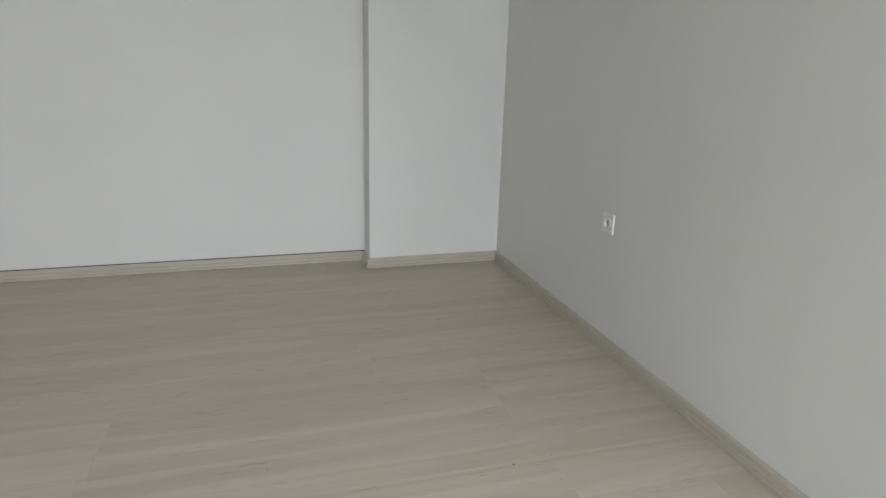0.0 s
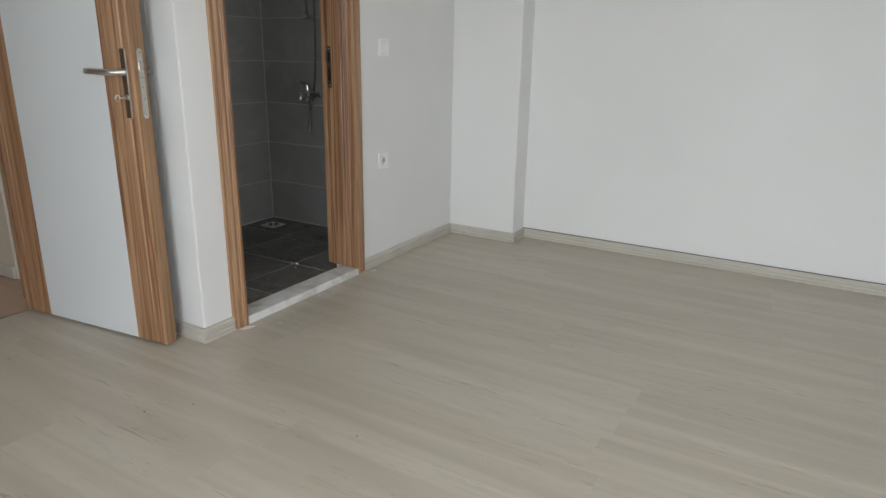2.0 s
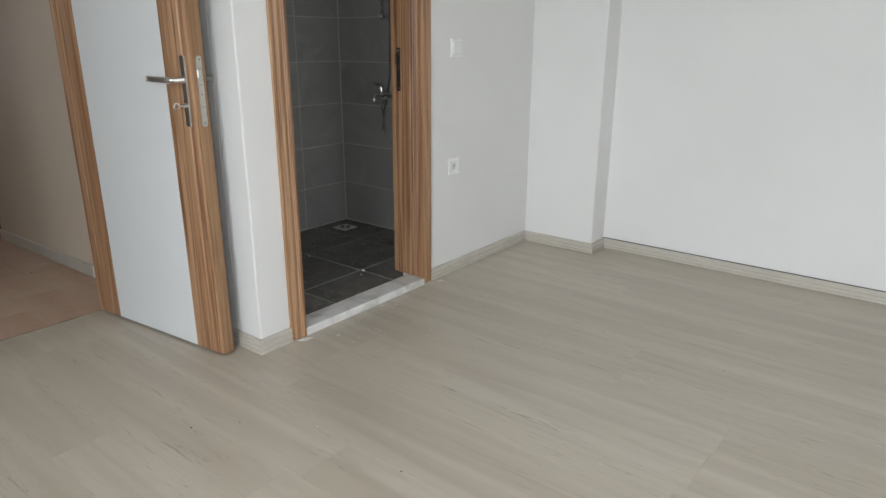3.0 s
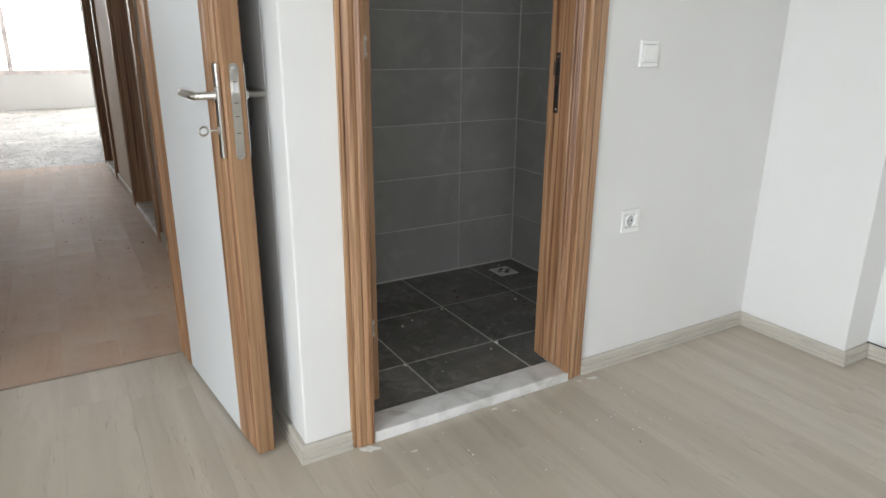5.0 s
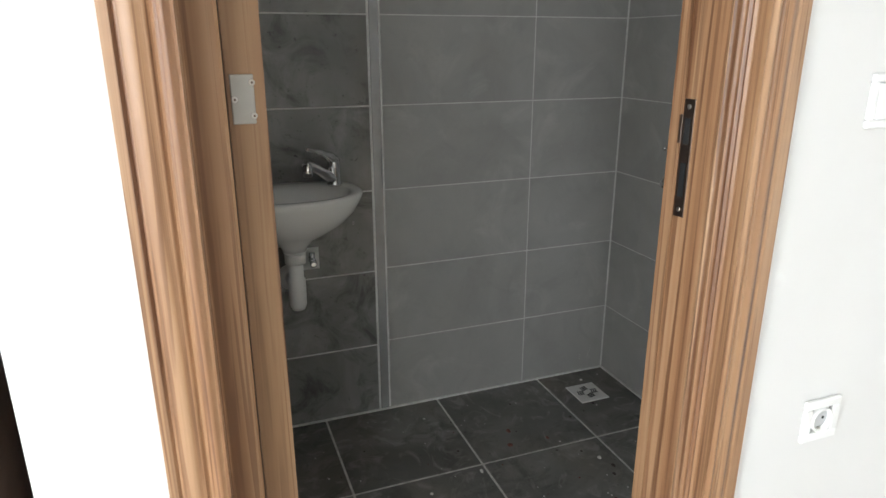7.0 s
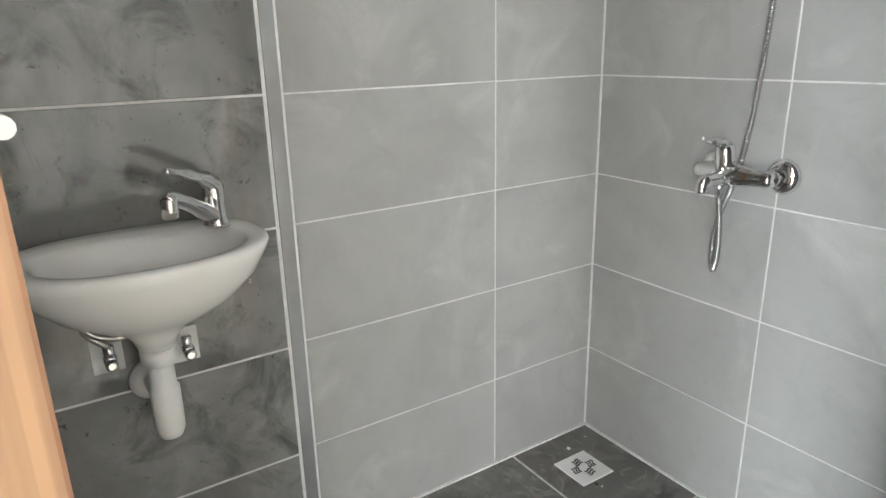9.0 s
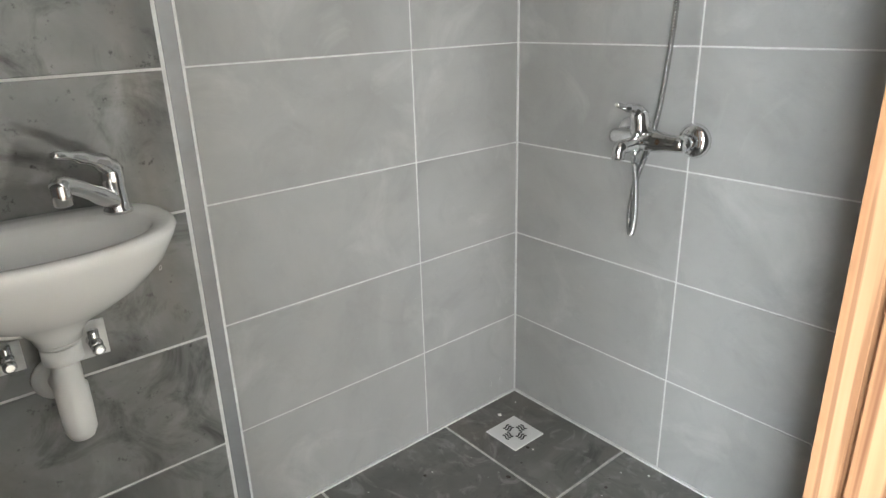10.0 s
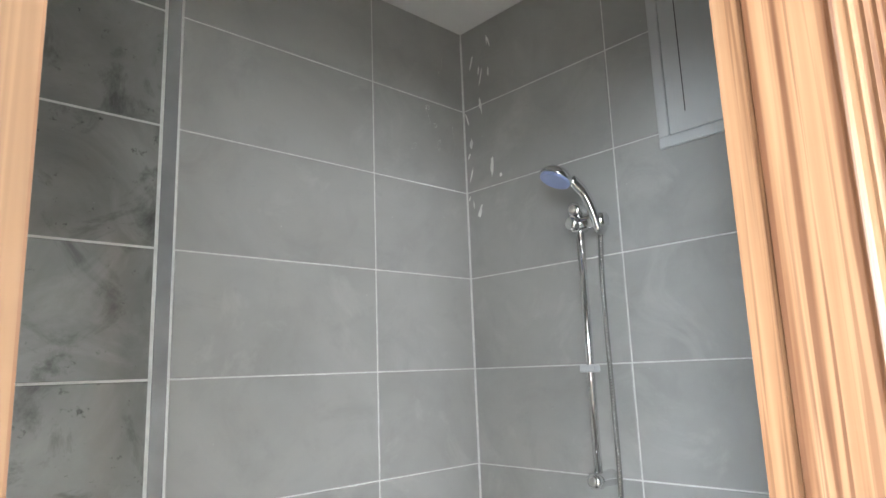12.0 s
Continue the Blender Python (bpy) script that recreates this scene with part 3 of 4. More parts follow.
rows_dark = [(0.0, 0.242), (0.242, 0.497), (0.497, 0.756)] + rows[3:]
rows_dark[3] = (0.756, rows[3][1])


def tiled(parent, cuts, place, material, courses=rows, joint=0.0032):
    for z0, z1 in courses:
        for a0, a1 in zip(cuts, cuts[1:]):
            m = place((a0 + a1) / 2, (z0 + z1) / 2)
            m = m @ pose(0, -random.uniform(0, 0.0005), 0, random.uniform(-0.06, 0.06), 0, random.uniform(-0.05, 0.05))
            tile(parent, a1 - a0 - joint, z1 - z0 - joint, material, m)


def on_a(a, z):
    return pose(A_X - 0.0035, a, z, 0, 0, 90)


def on_b(a, z):
    return pose(a, B_Y + 0.0035, z)


tiled(wall_a, [2.981, 3.481, B_Y], on_a, GREY_TILE)
tiled(wall_a, [S_Y, 2.442, 2.9445], on_a, DARK_TILE, rows_dark, 0.0048)
tiled(wall_b, [A_X, -2.560, X_BATH_IN - 0.006], on_b, GREY_TILE)
tiled(wall_s, [A_X, -2.55, X_BATH_IN - 0.006], lambda a, z: pose(a, S_Y - 0.0035, z, 0, 0, 180), GREY_TILE)
tiled(wall_d, [DOOR_R + 0.004, B_Y], lambda a, z: pose(X_BATH_IN - 0.0032, a, z, 0, 0, -90), GREY_TILE)
structure("trim", boxed(A_X - 0.0012, A_X + 0.0012, 2.949, 2.977, 0.001, BATH_H - 0.001, 0.0008), TRIM_METAL, "polished steel strip between dark and light tiles", "trim")
floor_bath = bpy.data.objects["floor_shower_room"]
fx = [A_X, -2.655, -2.248, -1.9605]
fy = [S_Y, 2.760, 3.147, 3.540, B_Y]
for a0, a1 in zip(fx, fx[1:]):
    for b0, b1 in zip(fy, fy[1:]):
        m = pose((a0 + a1) / 2, (b0 + b1) / 2, -0.004, -90) @ pose(0, random.uniform(-0.0006, 0), 0)
        tile(floor_bath, a1 - a0 - 0.0065, b1 - b0 - 0.0065, FLOOR_TILE, m, "tile", 0.004)

bm = fresh()
prism(bm, [(A_X + 0.0003, S_Y + 0.02), (A_X + 0.0075, S_Y + 0.02), (A_X + 0.0075, B_Y - 0.0005), (A_X + 0.0003, B_Y - 0.0005)], 0.0004, 0.005)
prism(bm, [(A_X + 0.008, B_Y - 0.0075), (X_BATH_IN - 0.03, B_Y - 0.0075), (X_BATH_IN - 0.03, B_Y - 0.0003), (A_X + 0.008, B_Y - 0.0003)], 0.0004, 0.005)
prism(bm, [(A_X + 0.0003, B_Y - 0.0042), (A_X + 0.0042, B_Y - 0.0042), (A_X + 0.0042, B_Y - 0.0003), (A_X + 0.0003, B_Y - 0.0003)], 0.006, 2.5)
structure("grout_bead", bm, GROUT, "uneven white grout bead along floor and corner", "trim")
# ---- washbasin ----
HUNG = pose(0, -0.015, 0.008)           # where the washbasin and its fittings hang
basin = thing("washbasin", "small white ceramic wall-hung washbasin on dark tiles", "washbasin", at=HUNG)
CY, RZ = 2.699, 0.790


def basin_ring(u, half, back, front, z, n=40):
    """A ring of the basin: flat towards the wall, rounded to the front."""
    pts = []
    for k in range(n):
        a = 2 * math.pi * k / n
        c, s = math.cos(a), math.sin(a)
        y = half * math.copysign(abs(s) ** 0.85, s)
        x = (front if c > 0 else back) * math.copysign(abs(c) ** (0.95 if c > 0 else 0.58), c)
        pts.append(Vector((u + x, CY + y, z)))
    return pts


def loft(bm, rings, close_end=True):
    vs = [[bm.verts.new(p) for p in r] for r in rings]
    n = len(vs[0])
    for a, b in zip(vs, vs[1:]):
        for k in range(n):
            f = bm.faces.new((a[k], a[(k + 1) % n], b[(k + 1) % n], b[k]))
            f.smooth = True
    if close_end:
        bm.faces.new(vs[0][::-1])
        bm.faces.new(vs[-1])
    bmesh.ops.recalc_face_normals(bm, faces=bm.faces)
    return bm


U = A_X + 0.115
shape = [(0.033, 0.033, 0.033, 0.622), (0.038, 0.042, 0.038, 0.636), (0.056, 0.07, 0.052, 0.655), (0.09, 0.095, 0.08, 0.672), (0.135, 0.108, 0.115, 0.70), (0.168, 0.113, 0.142, 0.735), (0.186, 0.114, 0.158, 0.768), (0.1925, 0.114, 0.164, 0.784), (0.190, 0.113, 0.162, RZ), (0.183, 0.110, 0.157, RZ + 0.002), (0.162, 0.060, 0.145, RZ + 0.001), (0.157, 0.056, 0.141, RZ - 0.003), (0.152, 0.052, 0.137, RZ - 0.012), (0.140, 0.044, 0.122, RZ - 0.05), (0.120, 0.034, 0.092, RZ - 0.085), (0.06, 0.02, 0.045, RZ - 0.098), (0.02, 0.014, 0.014, RZ - 0.101)]


def out(z):
    """The bowl leans out from the wall towards its rim."""
    return 0.022 * max(0.0, min(1.0, (z - 0.655) / 0.1))


part("bowl", loft(fresh(), [basin_ring(U + out(z), h, b + out(z), f - out(z), z) for h, b, f, z in shape]), CERAMIC, basin)
part("waste", turned(fresh(), (U, CY, RZ - 0.1015), (0, 0, 1), [(0, 0.02), (0.003, 0.02), (0.004, 0.016)], 18), CHROME, basin, "chrome waste")

tap = thing("basin_tap", "chrome single-lever mixer tap on the washbasin rim", "tap", at=HUNG)
TX, TY, TZ = A_X + 0.080, 2.828, RZ + 0.0015
part("body", turned(fresh(), (TX, TY, TZ), (0, 0, 1), [(0, 0.0215), (0.006, 0.0215), (0.008, 0.019), (0.02, 0.0185), (0.045, 0.0172), (0.05, 0.0185), (0.066, 0.018), (0.073, 0.013), (0.075, 0.004)], 20), CHROME, tap)
d = Vector((0.72, -0.69, 0)).normalized()
b0 = Vector((TX, TY, TZ + 0.016))
part("spout", tube(fresh(), curve_points([b0, b0 + d * 0.04 + Vector((0, 0, 0.022)), b0 + d * 0.085 + Vector((0, 0, 0.046)), b0 + d * 0.120 + Vector((0, 0, 0.060)), b0 + d * 0.132 + Vector((0, 0, 0.056))], 14), [0.0145] * 5 + [0.0125] * 10, 14), CHROME, tap)
e = b0 + d * 0.127 + Vector((0, 0, 0.062))
part("aerator", turned(fresh(), e, (0, 0, -1), [(0, 0.0105), (0.003, 0.0128), (0.03, 0.0128), (0.032, 0.010)], 14), CHROME, tap)
h0 = Vector((TX, TY, TZ + 0.064))
part("lever", tube(fresh(), curve_points([h0 - d * 0.006, h0 + d * 0.018 + Vector((0, 0, 0.02)), h0 + d * 0.075 + Vector((0, 0, 0.042)), h0 + d * 0.126 + Vector((0, 0, 0.055))], 14), [0.0175] * 3 + [0.0145] * 3 + [0.010] * 4 + [0.0065] * 4 + [0.004], 12), CHROME, tap)

trap = thing("waste_trap", "white plastic bottle trap under the washbasin", "drain pipe", at=HUNG)
TXX = U
part("tailpiece", turned(fresh(), (TXX, CY, 0.6215), (0, 0, -1), [(0, 0.03), (0.006, 0.03), (0.009, 0.025), (0.02, 0.024)], 20), PVC, trap)
part("nut", turned(fresh(), (TXX, CY, 0.612), (0, 0, -1), [(0, 0.0295), (0.026, 0.0295), (0.028, 0.023)], 12), PVC, trap)
part("pipe", turned(fresh(), (TXX, CY, 0.59), (0, 0, -1), [(0, 0.021), (0.05, 0.021), (0.053, 0.0248), (0.10, 0.0248), (0.132, 0.0238), (0.145, 0.018), (0.147, 0.008)], 20), PVC, trap)
part("outlet", tube(fresh(), [(TXX, CY, 0.51), (A_X + 0.001, CY - 0.004, 0.505)], 0.017, 14), PVC, trap)
part("wall_flange", turned(fresh(), (A_X + 0.0005, CY - 0.004, 0.505), (1, 0, 0), [(0, 0.04), (0.004, 0.039), (0.012, 0.028)], 20), PVC, trap)


def angle_valve(y, z, label):
    v = thing("angle_valve", label, "valve", "valves under the washbasin", at=HUNG)
    part("cut_out_patch", boxed(A_X + 0.0006, A_X + 0.004, y - 0.028, y + 0.024, z - 0.034, z + 0.034, 0.001), WET, v, "rough white plaster patch")
    part("body", turned(fresh(), (A_X + 0.004, y, z), (1, 0, 0), [(0, 0.011), (0.03, 0.011), (0.031, 0.008), (0.036, 0.008)], 12), CHROME, v)
    part("stem", turned(fresh(), (A_X + 0.022, y, z - 0.012), (0, 0, 1), [(0, 0.008), (0.02, 0.009), (0.036, 0.009), (0.037, 0.006)], 12), CHROME, v)
    part("knob", turned(fresh(), (A_X + 0.036, y, z - 0.004), (1, 0, 0), [(0, 0.008), (0.004, 0.0105), (0.012, 0.0105), (0.016, 0.006)], 14), CHROME, v, "round chrome knob")
    return v


angle_valve(2.632, 0.572, "chrome angle valve on a rough plaster patch")
angle_valve(2.760, 0.556, "chrome angle valve half behind the trap")
hose = thing("supply_hose", "grey flexible supply hose looped under the washbasin", "hose", at=HUNG)
part("hose_line", tube(fresh(), curve_points([(A_X + 0.025, 2.632, 0.596), (A_X + 0.03, 2.604, 0.625), (A_X + 0.05, 2.600, 0.648), (A_X + 0.055, 2.616, 0.63), (A_X + 0.06, 2.656, 0.622), (A_X + 0.055, 2.696, 0.645), (A_X + 0.05, 2.716, 0.675)], 28), 0.0058, 10), NICKEL, hose)

# ---- shower mixer ----
mixer = thing("shower_mixer", "chrome wall-mounted shower mixer on grey tiles", "shower mixer")
MZ, MXL, MXR = 0.824, -2.700, -2.550
for x in (MXL, MXR):
    part("wall_rose", turned(fresh(), (x, B_Y - 0.0005, MZ), (0, -1, 0), [(0, 0.036), (0.005, 0.036), (0.013, 0.031), (0.018, 0.017)], 24), CHROME, mixer)
    part("union", turned(fresh(), (x, B_Y - 0.018, MZ), (0, -1, 0), [(0, 0.012), (0.012, 0.012), (0.013, 0.0165), (0.03, 0.0165), (0.031, 0.013), (0.04, 0.013)], 8), CHROME, mixer)
part("body", tube(fresh(), curve_points([(MXL - 0.012, B_Y - 0.055, MZ), (MXL + 0.03, B_Y - 0.057, MZ), (MXL + 0.075, B_Y - 0.06, MZ), (MXR - 0.03, B_Y - 0.057, MZ), (MXR + 0.012, B_Y - 0.055, MZ)], 16), [0.014, 0.017, 0.018, 0.018, 0.019, 0.021, 0.023, 0.024, 0.024, 0.024, 0.023, 0.021, 0.019, 0.018, 0.018, 0.017, 0.014], 16), CHROME, mixer)
CXM = (MXL + MXR) / 2 - 0.012
part("cartridge", turned(fresh(), (CXM, B_Y - 0.062, MZ + 0.005), (0, -0.25, 1), [(0, 0.021), (0.03, 0.021), (0.034, 0.019), (0.052, 0.0195), (0.06, 0.014)], 18), CHROME, mixer)
hb = Vector((CXM, B_Y - 0.075, MZ + 0.06))
part("lever", tube(fresh(), curve_points([hb, hb + Vector((-0.004, -0.02, 0.008)), hb + Vector((-0.008, -0.045, 0.013)), hb + Vector((-0.01, -0.066, 0.02))], 12), [0.013] * 3 + [0.010] * 4 + [0.006] * 5 + [0.004], 12), CHROME, mixer)
sp = Vector((CXM, B_Y - 0.075, MZ - 0.004))
part("spout", tube(fresh(), curve_points([sp, sp + Vector((-0.007, -0.024, -0.004)), sp + Vector((-0.011, -0.044, -0.008)), sp + Vector((-0.0115, -0.047, -0.03))], 12), [0.015] * 8 + [0.0135] * 5, 14), CHROME, mixer)
part("hose_outlet", turned(fresh(), (CXM - 0.006, B_Y - 0.07, MZ - 0.018), (0, 0, -1), [(0, 0.010), (0.016, 0.010), (0.018, 0.008), (0.03, 0.008)], 12), CHROME, mixer)

# ---- shower rail with hand shower ----
rail = thing("shower_rail", "chrome shower slide rail on grey tiles", "shower rail")
RX, RYY = -2.636, B_Y - 0.052
part("bar", tube(fresh(), [(RX, RYY, 1.245), (RX, RYY, 1.885)], 0.0095, 16), CHROME, rail)
for z in (1.262, 1.872):
    part("bracket", turned(fresh(), (RX, B_Y - 0.0005, z), (0, -1, 0), [(0, 0.018), (0.006, 0.018), (0.02, 0.0165), (0.06, 0.0185), (0.072, 0.0175), (0.076, 0.012)], 18), CHROME, rail)
    part("cap", turned(fresh(), (RX, B_Y - 0.0766, z), (0, -1, 0), [(0, 0.009), (0.002, 0.009), (0.003, 0.006)], 14), NICKEL, rail)
part("soap_clip", boxed(RX - 0.022, RX + 0.018, RYY - 0.012, RYY + 0.014, 1.495, 1.512, 0.004, 2), GREY_PVC, rail, "clear plastic soap dish clip")
holder = part("slider", turned(fresh(), (RX - 0.016, RYY, 1.838), (1, 0, 0), [(0, 0.019), (0.004, 0.021), (0.03, 0.021), (0.034, 0.017), (0.058, 0.017), (0.07, 0.02), (0.088, 0.0165), (0.09, 0.01)], 18), CHROME, rail)
part("knob", turned(fresh(), (RX - 0.0, RYY - 0.018, 1.838), (0, -1, 0), [(0, 0.017), (0.012, 0.018), (0.02, 0.015), (0.022, 0.008)], 18), CHROME, holder)
hand_shower = thing("hand_shower", "chrome hand shower with a blue face in its holder", "shower head")
q0 = Vector((RX + 0.058, RYY - 0.01, 1.81))
qs = curve_points([q0, q0 + Vector((-0.003, -0.014, 0.045)), q0 + Vector((-0.009, -0.036, 0.088)), q0 + Vector((-0.02, -0.068, 0.118))], 14)
part("handle", tube(fresh(), qs, [0.010] * 5 + [0.0115] * 5 + [0.013] * 5, 14), CHROME, hand_shower)
hd = Vector((-0.2, -0.38, -0.9)).normalized()
hc = qs[-1] + Vector((-0.016, -0.024, 0.012))
part("head", turned(fresh(), hc - hd * 0.012, hd, [(0, 0.012), (0.006, 0.026), (0.016, 0.036), (0.026, 0.039), (0.03, 0.038)], 26), CHROME, hand_shower)
face = part("face", turned(fresh(), hc + hd * 0.0181, hd, [(0, 0.0355), (0.003, 0.035), (0.0045, 0.031)], 26), BLUE_FACE, hand_shower, "blue plastic spray face")
hose2 = thing("shower_hose", "ribbed chrome hose from mixer to hand shower", "hose")
hose_pts = curve_points([(CXM - 0.006, B_Y - 0.07, MZ - 0.045), (CXM - 0.002, B_Y - 0.062, MZ - 0.12), (CXM - 0.008, B_Y - 0.052, MZ - 0.19), (CXM - 0.023, B_Y - 0.040, MZ - 0.218), (CXM - 0.036, B_Y - 0.030, MZ - 0.18), (CXM - 0.030, B_Y - 0.024, MZ - 0.10), (CXM - 0.008, B_Y - 0.022, MZ - 0.03), (CXM + 0.012, B_Y - 0.022, MZ + 0.06), (CXM + 0.03, B_Y - 0.026, MZ + 0.22), (RX + 0.042, B_Y - 0.034, 1.28), (RX + 0.047, B_Y - 0.045, 1.5), (RX + 0.052, B_Y - 0.055, 1.7), (q0.x + 0.001, q0.y + 0.004, 1.802)], 1600)
part("hose_line", tube(fresh(), hose_pts, [0.0046 + (0.0020 if k % 4 < 2 else 0.0) for k in range(1601)], 8), HOSE_STEEL, hose2)

# ---- access hatch, drain ----
hatch = thing("access_hatch", "white plastic access hatch set in grey tiles", "access hatch")
HX0, HX1, HZ0, HZ1 = -2.438, -2.138, 1.978, 2.378
bm = fresh()
for a in ((HX0, HX1, HZ0, HZ0 + 0.025), (HX0, HX1, HZ1 - 0.025, HZ1), (HX0, HX0 + 0.025, HZ0 + 0.025, HZ1 - 0.025), (HX1 - 0.025, HX1, HZ0 + 0.025, HZ1 - 0.025)):
    box(bm, a[0], a[1], B_Y - 0.010, B_Y - 0.0006, a[2], a[3], 0.002)
part("frame", bm, GREY_PVC, hatch)
part("cover", boxed(HX0 + 0.027, HX1 - 0.027, B_Y - 0.0085, B_Y - 0.0006, HZ0 + 0.027, HZ1 - 0.027, 0.0015), GREY_PVC, hatch)
part("slit", boxed(HX0 + 0.066, HX0 + 0.068, B_Y - 0.0092, B_Y - 0.0086, HZ0 + 0.07, HZ1 - 0.05), HOLE, hatch, "thin dark slit")

drain = thing("floor_drain", "square white plastic floor drain with wavy slots", "floor drain")
DX, DY = -2.896, 3.659
part("plate", boxed(DX - 0.056, DX + 0.056, DY - 0.055, DY + 0.055, 0.0006, 0.005, 0.0015), PVC, drain)
for i in (-1, 1):
    for j, turn in ((0, 0), (1, 1)):
        for k in (-1, 0, 1):
            pts = []
            for s in range(7):
                u = (s / 6 - 0.5) * 0.024
                w = 0.003 * math.sin(s / 6 * 2 * math.pi) + k * 0.0085
                pts.append((DX + (i * 0.024 + w if not turn else u), DY + (u if not turn else i * 0.026 + w), 0.0052))
            part("slot", tube(fresh(), pts, 0.0019, 6), HOLE, drain)


# ---- sockets and switches ----
def plate_mesh(bm, r, y0, y1):
    return box(bm, -r, r, y0, y1, -r, r, 0.004, 2)


def socket(m):
    s = thing("wall_socket", "white plastic wall socket with a round recess", "socket", "wall sockets", "", m)
    bm = fresh()
    for a in ((-0.041, 0.041, -0.041, -0.024), (-0.041, 0.041, 0.024, 0.041), (-0.041, -0.024, -0.024, 0.024), (0.024, 0.041, -0.024, 0.024)):
        box(bm, a[0], a[1], -0.010, -0.0006, a[2], a[3], 0.0022)
    part("frame", bm, PVC, s)
    insert = turned(fresh(), (0, -0.0006, 0), (0, -1, 0), [(0, 0.0235), (0.002, 0.0235)], 24)
    part("recess", insert, GREY_PVC, s)
    ringm = fresh()
    rings = []
    for rr, yy in ((0.0195, -0.003), (0.0195, -0.011), (0.0225, -0.0125), (0.0245, -0.011), (0.0245, -0.003)):
        rings.append([Vector((rr * math.cos(a), yy, rr * math.sin(a))) for a in (2 * math.pi * k / 28 for k in range(28))])
    part("collar", loft(ringm, rings, False), PVC, s)
    for dx in (-0.0095, 0.0095):
        part("pin_hole", turned(fresh(), (dx, -0.0027, 0), (0, -1, 0), [(0, 0.003), (0.0006, 0.003)], 10), HOLE, s)
    for dz in (-0.018, 0.018):
        part("earth_clip", boxed(-0.003, 0.003, -0.008, -0.003, dz - 0.0012, dz + 0.0012), NICKEL, s)
    return s


def light_switch(m):
    s = thing("light_switch", "white plastic rocker light switch on the wall", "light switch", "", "", m)
    bm = fresh()
    for a in ((-0.041, 0.041, -0.041, -0.028), (-0.041, 0.041, 0.028, 0.041), (-0.041, -0.028, -0.028, 0.028), (0.028, 0.041, -0.028, 0.028)):
        box(bm, a[0], a[1], -0.010, -0.0006, a[2], a[3], 0.0022)
    part("frame", bm, PVC, s)
    rocker = boxed(-0.0275, 0.0275, -0.0125, -0.001, -0.0265, 0.0265, 0.002, 2)
    part("rocker", moved(rocker, pose(0, -0.001, 0, 2.5)), PVC, s)
    for z in (-0.0275, 0.0275):
        part("gap", boxed(-0.026, 0.026, -0.0095, -0.002, z - 0.0005, z + 0.0005), GREY_PVC, s)
    return s


socket(pose(X_BATH, 3.445, 0.544, 0, 0, 90))
socket(pose(X_E, 2.955, 0.528, 0, 0, -90))
light_switch(pose(X_BATH, 3.457, 1.098, 0, 0, 90))

# ---- corridor and far salon ----
K = pose(-2.9, 2.255, 0, 0, 0, 1.5)    # the corridor wall, local x runs back towards -x, its face at local y = 0
structure("floor_corridor", boxed(-7.3, -2.9, 0.9, 2.27, -0.2, -0.009), HOLE, "dusty brownish laminate corridor floor", "floor")
bm = boxed(-13.4, -7.3, -3.2, 5.2, -0.2, -0.002)
structure("floor_salon", bm, SCREED, "bare dusty screed floor with ripples of plaster", "floor")


def k_structure(name, bm, material, label, category):
    ob = structure(name, bm, material, label, category)
    ob.matrix_world = K
    return ob


D2 = (-2.48, -1.40)     # door openings in the corridor wall, outer edges of their casings
D3 = (-4.40, -3.45)
for a, b in ((-4.42, D3[0] + 0.06), (D3[1] - 0.06, D2[0] + 0.06), (D2[1] - 0.06, -0.29)):
    k_structure("wall_corridor_north", boxed(a, b, 0, 0.14, -0.009, H), CORRIDOR_PAINT, "corridor wall between two doorways, beige from painted-in dim light", "wall")
for a, b in (D2, D3):
    k_structure("wall_over_doorway", boxed(a + 0.061, b - 0.061, 0, 0.14, 2.06, H), CORRIDOR_PAINT, "corridor wall above a doorway, beige from painted-in dim light", "wall")
# closed boxes behind the doorways, their dark colour standing in for missing light
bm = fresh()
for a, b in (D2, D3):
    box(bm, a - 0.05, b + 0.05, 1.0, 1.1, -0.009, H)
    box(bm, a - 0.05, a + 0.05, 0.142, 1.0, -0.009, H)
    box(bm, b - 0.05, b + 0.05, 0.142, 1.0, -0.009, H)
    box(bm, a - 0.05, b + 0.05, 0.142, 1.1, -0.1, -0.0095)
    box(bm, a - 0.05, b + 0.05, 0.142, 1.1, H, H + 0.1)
k_structure("side_room_dark_boxes", bm, DARK_BROWN, "boxes coloured dark to stand in for unlit side rooms", "wall")
for a, b in (D2, D3):
    fr = thing("door_frame", "brown striped walnut frame of a corridor doorway", "door frame", "corridor door frames", "structure", K)
    for x0, x1 in ((a, a + 0.075), (b - 0.075, b)):
        part("casing", boxed(x0, x1, -0.022, -0.0006, 0.002, 2.11, 0.004), WOOD, fr)
    for x0, x1 in ((a + 0.0605, a + 0.095), (b - 0.095, b - 0.0605)):
        part("jamb", boxed(x0, x1, 0.0, 0.15, 0.02, 2.05, 0.003), WOOD, fr)
    part("head_casing", boxed(a + 0.076, b - 0.076, -0.022, -0.0006, 2.03, 2.11, 0.004), WOOD, fr)
    part("sill", boxed(a + 0.096, b - 0.096, -0.015, 0.135, -0.004, 0.03, 0.004), MARBLE, fr, "white marble sill")
sk_k = [(D2[1] + 0.005, -0.292), (D3[1] + 0.005, D2[0] - 0.005)]
for x0, x1 in sk_k:
    k_structure("baseboard", boxed(x0, x1, -0.015, -0.0006, 0.0006, 0.062, 0.003), SKIRT, "pale oak skirting board along the corridor wall", "baseboard")
